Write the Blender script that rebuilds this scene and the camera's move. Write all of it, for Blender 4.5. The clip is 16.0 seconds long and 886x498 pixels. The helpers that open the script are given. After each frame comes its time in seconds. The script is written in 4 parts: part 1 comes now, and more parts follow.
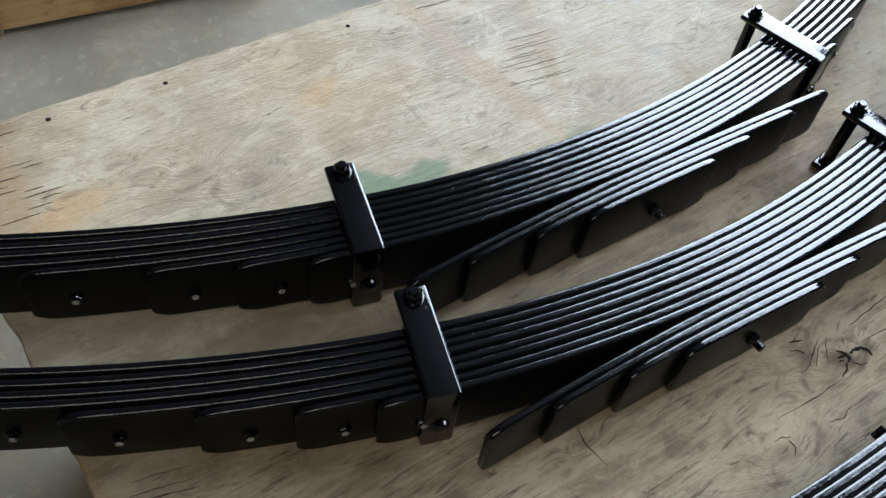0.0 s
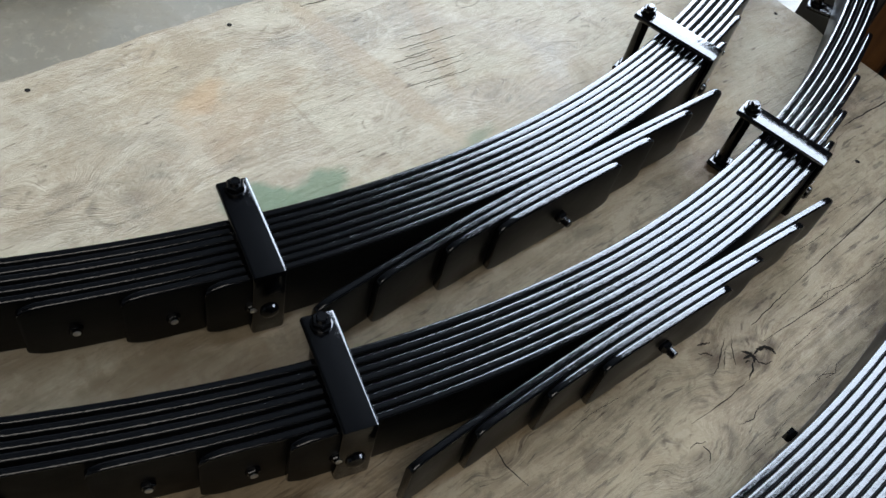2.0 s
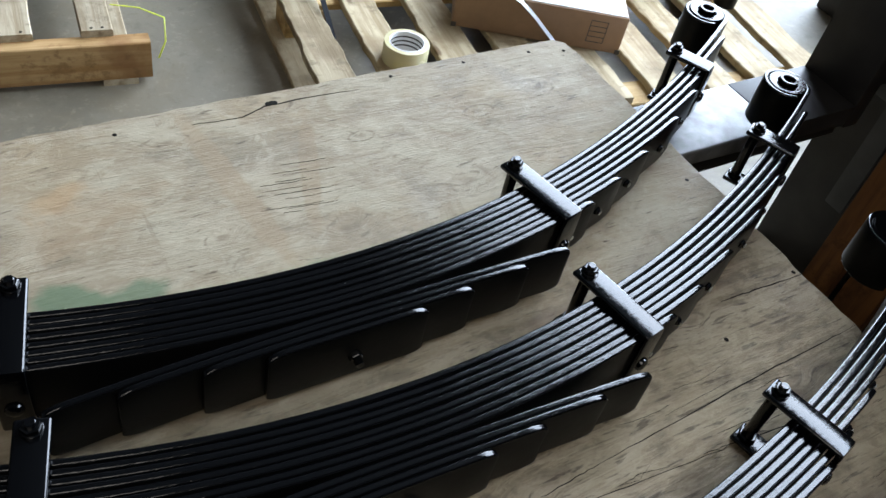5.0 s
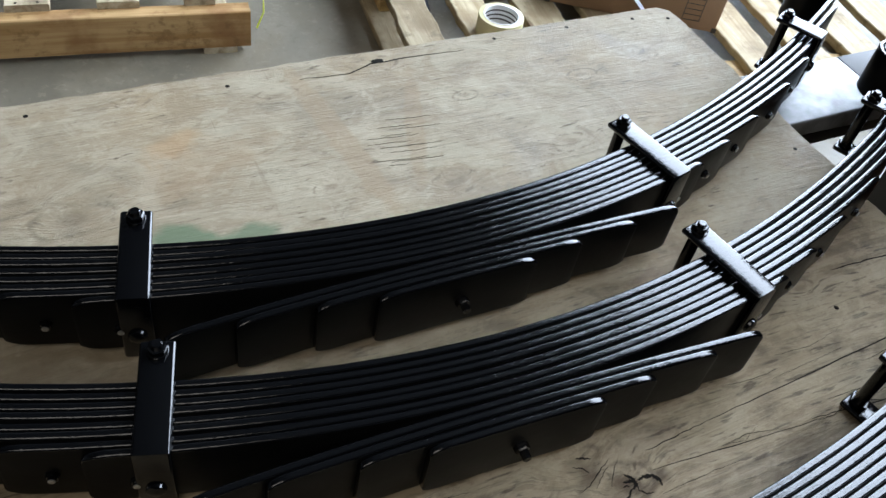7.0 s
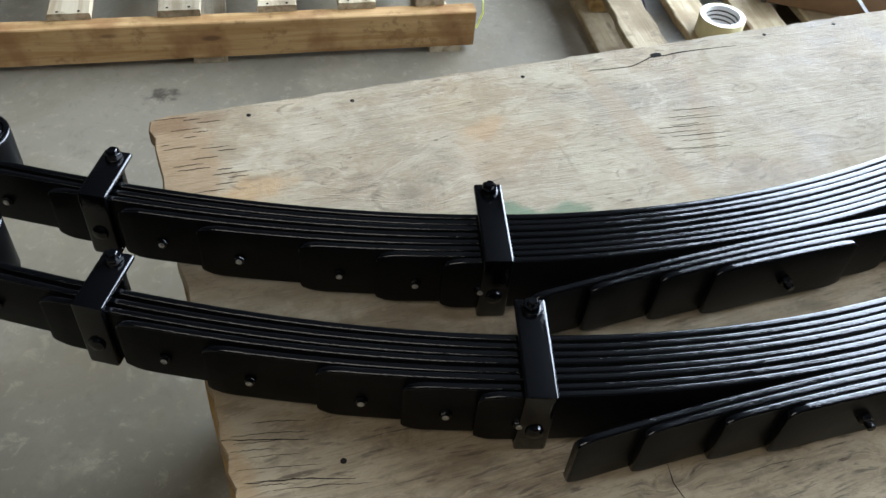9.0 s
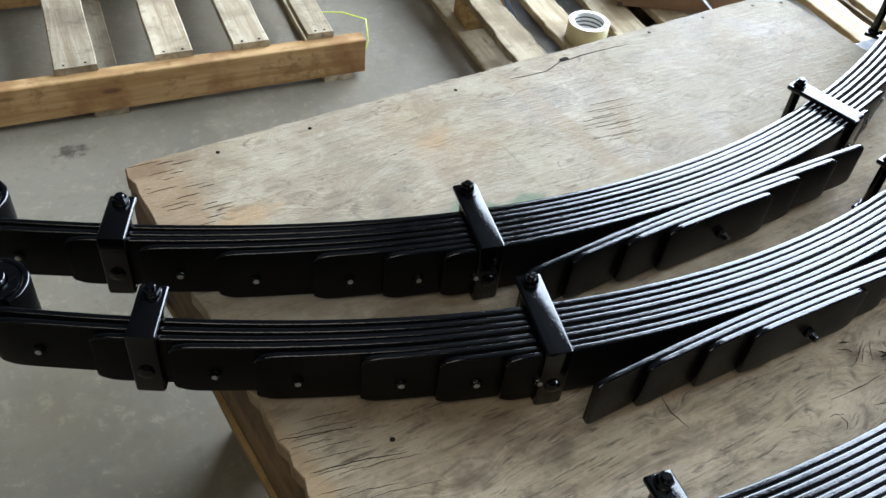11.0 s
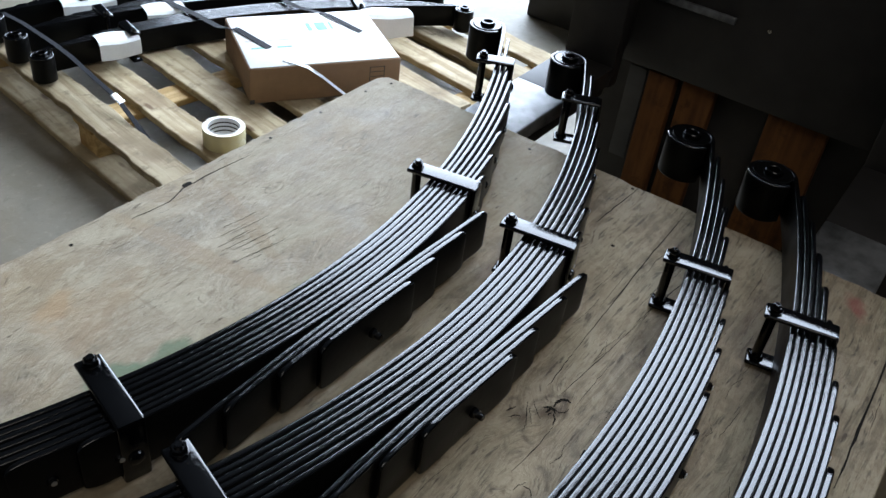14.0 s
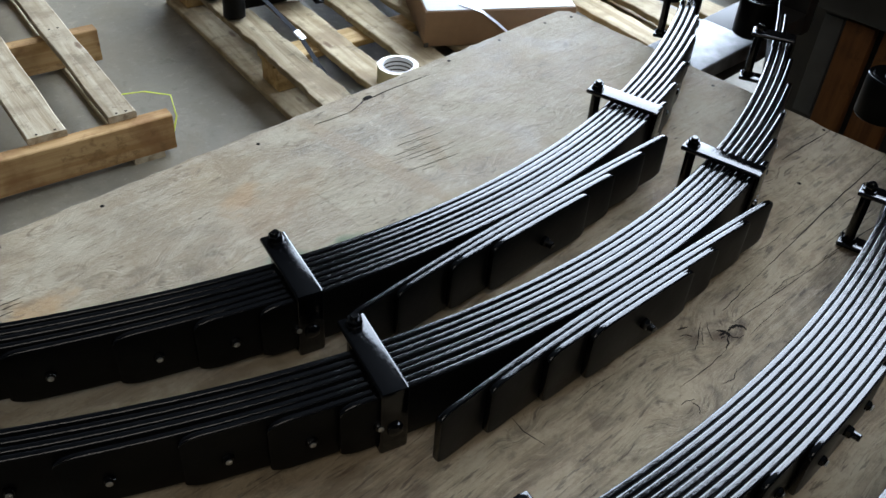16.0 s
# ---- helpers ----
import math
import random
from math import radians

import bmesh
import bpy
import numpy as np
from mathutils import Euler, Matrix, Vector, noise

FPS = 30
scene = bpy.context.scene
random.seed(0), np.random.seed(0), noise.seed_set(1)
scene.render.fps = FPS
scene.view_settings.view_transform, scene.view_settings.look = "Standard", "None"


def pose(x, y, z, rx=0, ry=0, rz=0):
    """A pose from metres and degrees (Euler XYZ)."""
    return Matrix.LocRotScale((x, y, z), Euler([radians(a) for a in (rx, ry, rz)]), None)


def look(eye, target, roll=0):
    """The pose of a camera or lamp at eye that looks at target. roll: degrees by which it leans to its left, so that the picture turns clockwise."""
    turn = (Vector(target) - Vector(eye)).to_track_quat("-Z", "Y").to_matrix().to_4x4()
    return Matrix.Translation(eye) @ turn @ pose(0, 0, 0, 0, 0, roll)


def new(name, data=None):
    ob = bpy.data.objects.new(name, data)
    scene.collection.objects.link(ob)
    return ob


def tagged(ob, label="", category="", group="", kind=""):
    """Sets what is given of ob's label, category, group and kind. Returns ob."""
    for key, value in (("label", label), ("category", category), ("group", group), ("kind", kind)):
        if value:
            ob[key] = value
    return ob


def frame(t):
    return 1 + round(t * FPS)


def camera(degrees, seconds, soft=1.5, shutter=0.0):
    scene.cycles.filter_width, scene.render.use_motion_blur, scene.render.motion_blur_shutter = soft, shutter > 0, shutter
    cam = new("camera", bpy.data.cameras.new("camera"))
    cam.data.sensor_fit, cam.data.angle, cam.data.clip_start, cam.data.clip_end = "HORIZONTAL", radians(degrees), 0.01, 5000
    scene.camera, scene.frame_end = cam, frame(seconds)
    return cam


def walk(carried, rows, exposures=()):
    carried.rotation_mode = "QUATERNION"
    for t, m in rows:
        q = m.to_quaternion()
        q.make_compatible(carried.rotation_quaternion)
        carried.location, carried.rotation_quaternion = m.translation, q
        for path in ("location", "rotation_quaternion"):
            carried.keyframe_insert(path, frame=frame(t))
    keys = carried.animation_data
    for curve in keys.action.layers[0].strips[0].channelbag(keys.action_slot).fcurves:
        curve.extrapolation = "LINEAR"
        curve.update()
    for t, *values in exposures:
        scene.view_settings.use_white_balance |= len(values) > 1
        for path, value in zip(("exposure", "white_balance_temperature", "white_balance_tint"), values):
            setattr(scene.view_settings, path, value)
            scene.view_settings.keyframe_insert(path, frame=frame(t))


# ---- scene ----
cam = camera(53.0, 16.0)
PATH = [
    (0, (0.227, 0.166, 0.696), (1.02, 1.116, -0.875), 8.6),
    (0.5, (0.24, 0.188, 0.682), (1.047, 1.078, -0.917), 10.1),
    (1, (0.239, 0.204, 0.673), (1.091, 1.021, -0.941), 13.0),
    (1.5, (0.238, 0.216, 0.671), (1.161, 0.982, -0.929), 15.5),
    (2, (0.235, 0.22, 0.679), (1.234, 0.981, -0.878), 16.6),
    (2.5, (0.252, 0.198, 0.702), (1.284, 1.021, -0.801), 16.7),
    (3, (0.326, 0.148, 0.733), (1.296, 1.081, -0.746), 15.2),
    (3.5, (0.41, 0.11, 0.736), (1.304, 1.124, -0.739), 13.3),
    (4, (0.466, 0.084, 0.735), (1.366, 1.117, -0.721), 14.0),
    (4.2, (0.479, 0.077, 0.735), (1.401, 1.123, -0.698), 14.5),
    (6.3, (0.463, 0.054, 0.706), (1.324, 1.173, -0.711), 13.8),
    (6.5, (0.456, 0.049, 0.702), (1.293, 1.177, -0.722), 13.2),
    (7, (0.432, 0.053, 0.696), (1.207, 1.195, -0.752), 12.0),
    (7.5, (0.4, 0.055, 0.691), (1.095, 1.23, -0.771), 10.6),
    (8, (0.349, 0.067, 0.686), (0.941, 1.275, -0.793), 9.4),
    (8.5, (0.287, 0.069, 0.697), (0.807, 1.301, -0.791), 7.6),
    (8.7, (0.255, 0.07, 0.697), (0.771, 1.313, -0.783), 6.7),
    (10.8, (0.04, 0.042, 0.745), (0.819, 1.228, -0.664), 6.4),
    (11, (0.035, 0.04, 0.745), (0.869, 1.199, -0.656), 7.1),
    (11.5, (0.052, 0.038, 0.747), (1.036, 1.102, -0.632), 8.6),
    (12, (0.074, 0.044, 0.752), (1.194, 1.024, -0.583), 9.3),
    (12.5, (0.104, 0.048, 0.767), (1.318, 0.995, -0.51), 9.0),
    (13, (0.128, 0.052, 0.773), (1.41, 0.965, -0.461), 8.5),
    (13.5, (0.145, 0.046, 0.775), (1.482, 0.899, -0.444), 8.3),
    (14, (0.148, 0.041, 0.769), (1.505, 0.868, -0.446), 7.7),
    (14.5, (0.139, 0.035, 0.762), (1.477, 0.888, -0.454), 6.7),
    (15, (0.13, 0.028, 0.741), (1.414, 0.937, -0.493), 5.7),
    (15.5, (0.117, 0.025, 0.708), (1.32, 1.004, -0.555), 4.9),
    (16, (0.094, 0.027, 0.692), (1.217, 1.084, -0.581), 4.5),
]
walk(cam, [(t, look(eye, target, roll)) for t, eye, target, roll in PATH],
     exposures=((0, 0.0), (2, 0.02), (3, -0.18), (3.5, -0.22), (4.2, -0.25), (6.5, -0.22), (8.5, 0.04), (10.8, 0.06), (12, -0.18), (13, -0.42), (14.5, -0.5), (15.5, -0.52), (16, -0.48)))

# ---- light ----
world = bpy.data.worlds.new("sky")
scene.world = world
world.use_nodes = True
_sky = world.node_tree.nodes.new("ShaderNodeTexSky")
_sky.sky_type, _sky.sun_disc = "NISHITA", False
_sky.sun_elevation, _sky.sun_rotation = radians(40), radians(70)
world.node_tree.links.new(_sky.outputs[0], world.node_tree.nodes["Background"].inputs[0])
world.node_tree.nodes["Background"].inputs[1].default_value = 0.1

DOOR_X, DOOR_Y0, DOOR_Y1, DOOR_TOP = 4.6, -1.3, 5.7, 5.05
FLOOR = -0.52
door_light = bpy.data.lights.new("door_daylight", "AREA")
door_light.shape, door_light.size, door_light.size_y = "RECTANGLE", DOOR_Y1 - DOOR_Y0, DOOR_TOP - FLOOR - 0.1
door_light.energy, door_light.color = 1960.0, (0.80, 0.95, 1.17)
new("door_daylight", door_light).matrix_world = look((DOOR_X + 0.05, (DOOR_Y0 + DOOR_Y1) / 2, (DOOR_TOP + FLOOR) / 2), (0, (DOOR_Y0 + DOOR_Y1) / 2, (DOOR_TOP + FLOOR) / 2))

roof_light = bpy.data.lights.new("roof_daylight", "AREA")
roof_light.shape, roof_light.size, roof_light.size_y = "RECTANGLE", 4.4, 3.4
roof_light.energy, roof_light.color = 165.0, (1.0, 0.96, 0.9)
new("roof_daylight", roof_light).matrix_world = look((-2.2, -2.4, 5.34), (-2.2, -2.4, 0.0))


# ---- materials ----
class Nodes:
    """Small shorthand for a node material."""

    def __init__(self, name):
        self.mat = bpy.data.materials.new(name)
        self.mat.use_nodes = True
        self.t = self.mat.node_tree
        self.bsdf = self.t.nodes["Principled BSDF"]
        self.pos = self.add("ShaderNodeTexCoord").outputs["Object"]
        self.wander = None

    def add(self, kind, operation="", blend=""):
        n = self.t.nodes.new(kind)
        if operation:
            n.operation = operation
        if blend:
            n.data_type, n.blend_type = "RGBA", blend
        return n

    def put(self, socket, value):
        if isinstance(value, bpy.types.NodeSocket):
            self.t.links.new(value, socket)
        else:
            socket.default_value = value

    def scaled(self, sx, sy, sz, rz=0.0, offset=None):
        m = self.add("ShaderNodeMapping")
        self.put(m.inputs["Vector"], self.pos)
        m.inputs["Scale"].default_value = (sx, sy, sz)
        m.inputs["Rotation"].default_value = (0, 0, rz)
        if offset is not None:
            self.put(m.inputs["Location"], offset)
        return m.outputs[0]

    def noise(self, vec, scale, detail=4.0, rough=0.55, distort=0.0):
        n = self.add("ShaderNodeTexNoise")
        self.put(n.inputs["Vector"], vec)
        n.inputs["Scale"].default_value, n.inputs["Detail"].default_value = scale, detail
        n.inputs["Roughness"].default_value, n.inputs["Distortion"].default_value = rough, distort
        return n.outputs["Fac"]

    def band(self, fac, a, b, lo=0.0, hi=1.0):
        m = self.add("ShaderNodeMapRange")
        m.interpolation_type = "SMOOTHSTEP"
        self.put(m.inputs["Value"], fac)
        for k, v in zip(("From Min", "From Max", "To Min", "To Max"), (a, b, lo, hi)):
            m.inputs[k].default_value = v
        return m.outputs[0]

    def math(self, op, a, b=0.0):
        m = self.add("ShaderNodeMath", operation=op)
        self.put(m.inputs[0], a)
        self.put(m.inputs[1], b)
        return m.outputs[0]

    def mix(self, fac, a, b, mode="MIX"):
        m = self.add("ShaderNodeMix", blend=mode)
        self.put(m.inputs["Factor"], fac)
        self.put(m.inputs["A"], (*a, 1) if isinstance(a, tuple) else a)
        self.put(m.inputs["B"], (*b, 1) if isinstance(b, tuple) else b)
        return m.outputs["Result"]

    def spot(self, x, y, rx, ry, turn=0.0, wobble=0.35, soft=0.5):
        """1 inside an uneven oval on the object's xy plane, 0 outside."""
        m = self.add("ShaderNodeMapping")
        m.vector_type = "TEXTURE"
        self.put(m.inputs["Vector"], self.pos)
        m.inputs["Location"].default_value = (x, y, 0)
        m.inputs["Rotation"].default_value = (0, 0, turn)
        m.inputs["Scale"].default_value = (rx, ry, 1000.0)
        ln = self.add("ShaderNodeVectorMath", operation="LENGTH")
        self.put(ln.inputs[0], m.outputs[0])
        if self.wander is None:
            self.wander = self.math("SUBTRACT", self.noise(self.pos, 40, 3), 0.5)
        d = self.math("ADD", ln.outputs["Value"], self.math("MULTIPLY", self.wander, wobble * 2))
        return self.band(d, 1 - soft, 1.0, 1.0, 0.0), ln.outputs["Value"]

    def bump(self, height, strength, distance=0.002):
        b = self.add("ShaderNodeBump")
        self.put(b.inputs["Height"], height)
        b.inputs["Strength"].default_value, b.inputs["Distance"].default_value = strength, distance
        self.put(self.bsdf.inputs["Normal"], b.outputs[0])

    def out(self, color, rough, metal=0.0, spec=0.5):
        self.put(self.bsdf.inputs["Base Color"], (*color, 1) if isinstance(color, tuple) else color)
        self.put(self.bsdf.inputs["Roughness"], rough)
        self.bsdf.inputs["Metallic"].default_value = metal
        self.bsdf.inputs["Specular IOR Level"].default_value = spec
        return self.mat

    def dim(self, color, value):
        h = self.add("ShaderNodeHueSaturation")
        self.put(h.inputs["Color"], color)
        self.put(h.inputs["Value"], value)
        return self.mix(1.0, h.outputs[0], (1.12, 1.0, 0.81), "MULTIPLY")

    def random(self):
        return self.add("ShaderNodeObjectInfo").outputs["Random"]


def paint_black(name, rough=0.05, relief=1.0):
    """Thick glossy black enamel over rough steel: brushed-on ripples, runs and specks."""
    n = Nodes(name)
    ripple = n.noise(n.scaled(38, 210, 210), 1.0, 4, 0.65, 0.3)
    grit = n.noise(n.scaled(330, 640, 640), 1.0, 3, 0.65)
    mid = n.noise(n.pos, 45, 4, 0.6)
    dust = n.band(n.noise(n.pos, 130, 5, 0.7), 0.66, 0.8)
    col = n.mix(n.math("MULTIPLY", dust, 0.2), (0.0016, 0.0017, 0.002), (0.016, 0.016, 0.016))
    r = n.math("ADD", n.band(mid, 0.3, 0.7, rough - 0.03, rough + 0.04), n.math("MULTIPLY", dust, 0.12))
    speck = n.band(grit, 0.5, 0.75)
    h = n.math("ADD", ripple, n.math("ADD", n.math("MULTIPLY", speck, 0.11), n.math("MULTIPLY", mid, 0.35)))
    n.bump(h, 0.9, 0.00042 * relief)
    return n.out(col, r, 0.0, 0.47)


def plywood():
    """Weathered plywood: long grain, grey wear, stains and knots."""
    n = Nodes("weathered_plywood")
    warp = n.noise(n.scaled(1.6, 4, 1), 2.4, 3, 0.5, 0.3)
    w = n.add("ShaderNodeVectorMath", "ADD")
    comb = n.add("ShaderNodeCombineXYZ")
    # the grain lines part and close round every knot
    lift, cores, rings = n.math("MULTIPLY", warp, 0.03), [], []
    for x, y, r in ((0.402, 0.798, 0.030), (0.452, 0.757, 0.034), (0.335, 0.842, 0.02), (0.290, 0.825, 0.022), (0.722, 0.728, 0.016),
                    (0.866, 0.694, 0.026), (1.041, 0.718, 0.024), (0.715, 0.90, 0.022), (0.363, 0.936, 0.018), (0.86, 0.93, 0.024),
                    (0.72, 0.25, 0.034), (0.805, 0.322, 0.026), (0.572, 0.349, 0.016), (0.83, 0.29, 0.032), (1.168, 0.422, 0.016),
                    (1.25, 0.86, 0.02), (1.13, 0.84, 0.018), (0.95, 0.84, 0.014), (0.34, 0.38, 0.028), (1.22, 0.30, 0.02), (0.55, 0.93, 0.015)):
        _, d = n.spot(x, y, r * 1.5, r * 0.75, 0.1)
        d = n.math("ADD", d, n.math("MULTIPLY", n.wander, 0.5))
        lift = n.math("ADD", lift, n.band(d, 0.0, 1.6, r * 0.85, 0.0))
        rings.append(n.math("MULTIPLY", n.band(d, 0.7, 0.85), n.band(d, 0.88, 1.02, 1.0, 0.0)))
        cores.append(n.band(d, 0.12, 0.5, 0.4, 0.0))
    n.put(comb.inputs["Y"], lift)
    n.put(w.inputs[0], n.pos)
    n.put(w.inputs[1], comb.outputs[0])
    st = n.add("ShaderNodeMapping")
    n.put(st.inputs["Vector"], w.outputs[0])
    st.inputs["Scale"].default_value = (3.4, 60, 10)
    grain = n.noise(st.outputs[0], 1.6, 7, 0.68, 0.3)
    st2 = n.add("ShaderNodeMapping")
    n.put(st2.inputs["Vector"], w.outputs[0])
    st2.inputs["Scale"].default_value = (14, 300, 10)
    fine = n.noise(st2.outputs[0], 1.3, 5, 0.7)
    blot = n.noise(n.scaled(1.0, 1.5, 1), 5.0, 8, 0.62, 1.0)
    spk = n.noise(n.scaled(1.0, 2.2, 1), 60.0, 5, 0.7)
    warm = n.noise(n.scaled(1.3, 2.2, 1), 3.0, 5, 0.6)
    mott = n.noise(n.scaled(1.0, 1.7, 1), 21.0, 7, 0.72, 0.5)
    col = n.mix(n.band(grain, 0.34, 0.64), (0.37, 0.33, 0.262), (0.46, 0.425, 0.352))
    col = n.mix(n.math("MULTIPLY", n.band(blot, 0.47, 0.62), 0.7), col, (0.52, 0.505, 0.44))
    col = n.mix(n.math("MULTIPLY", n.band(blot, 0.36, 0.46, 1.0, 0.0), 0.45), col, (0.25, 0.235, 0.19))
    col = n.mix(n.math("MULTIPLY", n.band(warm, 0.48, 0.68), 0.45), col, (0.42, 0.33, 0.21))
    col = n.mix(n.math("MULTIPLY", n.band(fine, 0.56, 0.72), 0.3), col, (0.17, 0.145, 0.11))
    col = n.mix(n.math("MULTIPLY", n.band(spk, 0.58, 0.72), 0.35), col, (0.2, 0.175, 0.14))
    col = n.mix(n.math("MULTIPLY", n.band(spk, 0.3, 0.42, 1.0, 0.0), 0.3), col, (0.58, 0.55, 0.48))
    col = n.mix(n.math("MULTIPLY", n.band(mott, 0.53, 0.66), 0.5), col, (0.23, 0.205, 0.165))
    col = n.mix(n.math("MULTIPLY", n.band(mott, 0.36, 0.47, 1.0, 0.0), 0.5), col, (0.6, 0.575, 0.5))
    grime = n.noise(n.scaled(1.0, 1.2, 1), 11.0, 8, 0.7, 0.7)
    col = n.mix(n.math("MULTIPLY", n.band(grime, 0.5, 0.62), 0.5), col, (0.3, 0.25, 0.18))
    col = n.mix(n.math("MULTIPLY", n.band(grime, 0.37, 0.47, 1.0, 0.0), 0.5), col, (0.55, 0.52, 0.45))
    hair = n.noise(n.scaled(60, 3.0, 1, 0.9), 1.0, 4, 0.6, 0.2)
    col = n.mix(n.math("MULTIPLY", n.math("MULTIPLY", n.band(hair, 0.66, 0.7), n.band(blot, 0.45, 0.6)), 0.3), col, (0.2, 0.17, 0.13))
    scuff = n.band(n.noise(n.scaled(2, 9, 1, 0.35), 9, 7, 0.78), 0.6, 0.7)
    col = n.mix(n.math("MULTIPLY", scuff, 0.45), col, (0.2, 0.175, 0.145))
    # dark pores and short hairline checks along the grain
    st3 = n.add("ShaderNodeMapping")
    n.put(st3.inputs["Vector"], w.outputs[0])
    st3.inputs["Scale"].default_value = (26, 190, 10)
    pore = n.noise(st3.outputs[0], 1.0, 3, 0.6, 0.3)
    open_grain = n.math("MULTIPLY", n.band(pore, 0.62, 0.7), n.band(mott, 0.42, 0.58))
    col = n.mix(n.math("MULTIPLY", open_grain, 0.85), col, (0.12, 0.095, 0.07))
    col = n.mix(n.math("MULTIPLY", n.band(pore, 0.28, 0.38, 1.0, 0.0), 0.35), col, (0.6, 0.575, 0.5))
    # browner, dirtier wood along the near half
    sep = n.add("ShaderNodeSeparateXYZ")
    n.put(sep.inputs[0], n.pos)
    near = n.band(n.math("ADD", sep.outputs["Y"], n.math("MULTIPLY", warp, 0.14)), 0.5, 0.66, 1.0, 0.0)
    brown = n.mix(n.band(grain, 0.42, 0.56), (0.25, 0.195, 0.13), (0.45, 0.385, 0.29))
    brown = n.mix(n.math("MULTIPLY", n.band(blot, 0.42, 0.6), 0.6), brown, (0.47, 0.415, 0.32))
    brown = n.mix(n.math("MULTIPLY", n.band(spk, 0.55, 0.7), 0.5), brown, (0.13, 0.105, 0.08))
    brown = n.mix(n.math("MULTIPLY", n.band(fine, 0.53, 0.66), 0.75), brown, (0.13, 0.1, 0.07))
    brown = n.mix(n.math("MULTIPLY", n.band(grain, 0.52, 0.6), 0.4), brown, (0.42, 0.35, 0.26))
    brown = n.mix(n.math("MULTIPLY", n.band(mott, 0.5, 0.64), 0.6), brown, (0.13, 0.095, 0.06))
    brown = n.mix(n.math("MULTIPLY", n.band(mott, 0.36, 0.48, 1.0, 0.0), 0.55), brown, (0.56, 0.48, 0.37))
    patch = n.noise(n.scaled(1.0, 2.6, 1), 7.0, 6, 0.68, 0.8)
    brown = n.mix(n.math("MULTIPLY", n.band(patch, 0.52, 0.62), 0.55), brown, (0.56, 0.5, 0.41))
    brown = n.mix(n.math("MULTIPLY", n.band(patch, 0.36, 0.45, 1.0, 0.0), 0.5), brown, (0.16, 0.11, 0.065))
    brown = n.mix(n.math("MULTIPLY", n.band(pore, 0.58, 0.66), 0.75), brown, (0.07, 0.052, 0.036))
    col = n.mix(n.math("MULTIPLY", near, 0.74), col, brown)
    for x, y, rx, ry, turn, tint, amount in (
            (0.575, 0.842, 0.045, 0.022, 0.4, (0.5, 0.34, 0.19), 0.5),
            (0.60, 0.80, 0.11, 0.045, 0.3, (0.44, 0.32, 0.21), 0.3),
            (0.285, 0.806, 0.055, 0.028, 0.2, (0.54, 0.36, 0.18), 0.6),
            (0.553, 0.690, 0.040, 0.026, -0.5, (0.17, 0.245, 0.165), 0.95),
            (0.610, 0.675, 0.038, 0.022, 0.3, (0.17, 0.24, 0.165), 0.9),
            (0.80, 0.648, 0.036, 0.014, 0.3, (0.2, 0.26, 0.18), 0.6),
            (0.765, 0.80, 0.017, 0.15, 0.12, (0.4, 0.325, 0.235), 0.55),
            (0.86, 0.80, 0.012, 0.11, -0.35, (0.36, 0.28, 0.19), 0.4),
            (1.312, 0.058, 0.034, 0.017, 0.5, (0.42, 0.13, 0.11), 0.7),
            # next five: elongated darker brown ovals along and between the springs
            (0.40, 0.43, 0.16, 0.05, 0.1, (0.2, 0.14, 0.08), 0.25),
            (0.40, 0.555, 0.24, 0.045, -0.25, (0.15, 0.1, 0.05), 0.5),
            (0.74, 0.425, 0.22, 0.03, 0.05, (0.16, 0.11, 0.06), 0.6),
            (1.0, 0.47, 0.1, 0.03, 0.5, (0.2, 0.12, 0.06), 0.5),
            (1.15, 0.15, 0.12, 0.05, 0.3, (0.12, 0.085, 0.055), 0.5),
            (0.812, 0.308, 0.022, 0.012, 0.4, (0.07, 0.045, 0.025), 0.7),
            (0.845, 0.285, 0.018, 0.010, -0.6, (0.06, 0.04, 0.022), 0.75),
            (0.875, 0.287, 0.016, 0.008, 0.2, (0.06, 0.04, 0.022), 0.7),
            (0.345, 0.375, 0.03, 0.014, 0.2, (0.09, 0.06, 0.035), 0.6),
            (0.20, 0.88, 0.06, 0.11, 0.2, (0.34, 0.23, 0.13), 0.6),
            (0.215, 0.94, 0.09, 0.02, 0.05, (0.2, 0.12, 0.06), 0.6),
            (0.20, 0.40, 0.03, 0.2, 0.1, (0.42, 0.29, 0.15), 0.5),
            (0.26, 0.33, 0.05, 0.03, 0.3, (0.13, 0.09, 0.055), 0.55),
            (0.44, 0.36, 0.03, 0.012, 0.2, (0.1, 0.07, 0.045), 0.6)):
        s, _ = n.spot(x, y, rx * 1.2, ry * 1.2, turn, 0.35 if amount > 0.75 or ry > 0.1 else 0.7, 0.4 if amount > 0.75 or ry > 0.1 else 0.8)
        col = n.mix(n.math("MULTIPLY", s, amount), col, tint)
    broken = n.band(n.noise(n.pos, 55, 3, 0.6), 0.46, 0.62, 0.0, 0.55)
    for core, ring in zip(cores, rings):
        col = n.mix(n.math("MULTIPLY", ring, broken), col, (0.14, 0.11, 0.08))
        col = n.mix(core, col, (0.15, 0.11, 0.075))
    n.bump(n.math("ADD", n.math("MULTIPLY", grain, 0.8), n.math("ADD", n.math("MULTIPLY", fine, 0.7), n.math("MULTIPLY", spk, 0.5))), 0.8, 0.002)
    return n.out(n.dim(col, 0.6), n.band(blot, 0.3, 0.7, 0.55, 0.8), 0.0, 0.3)


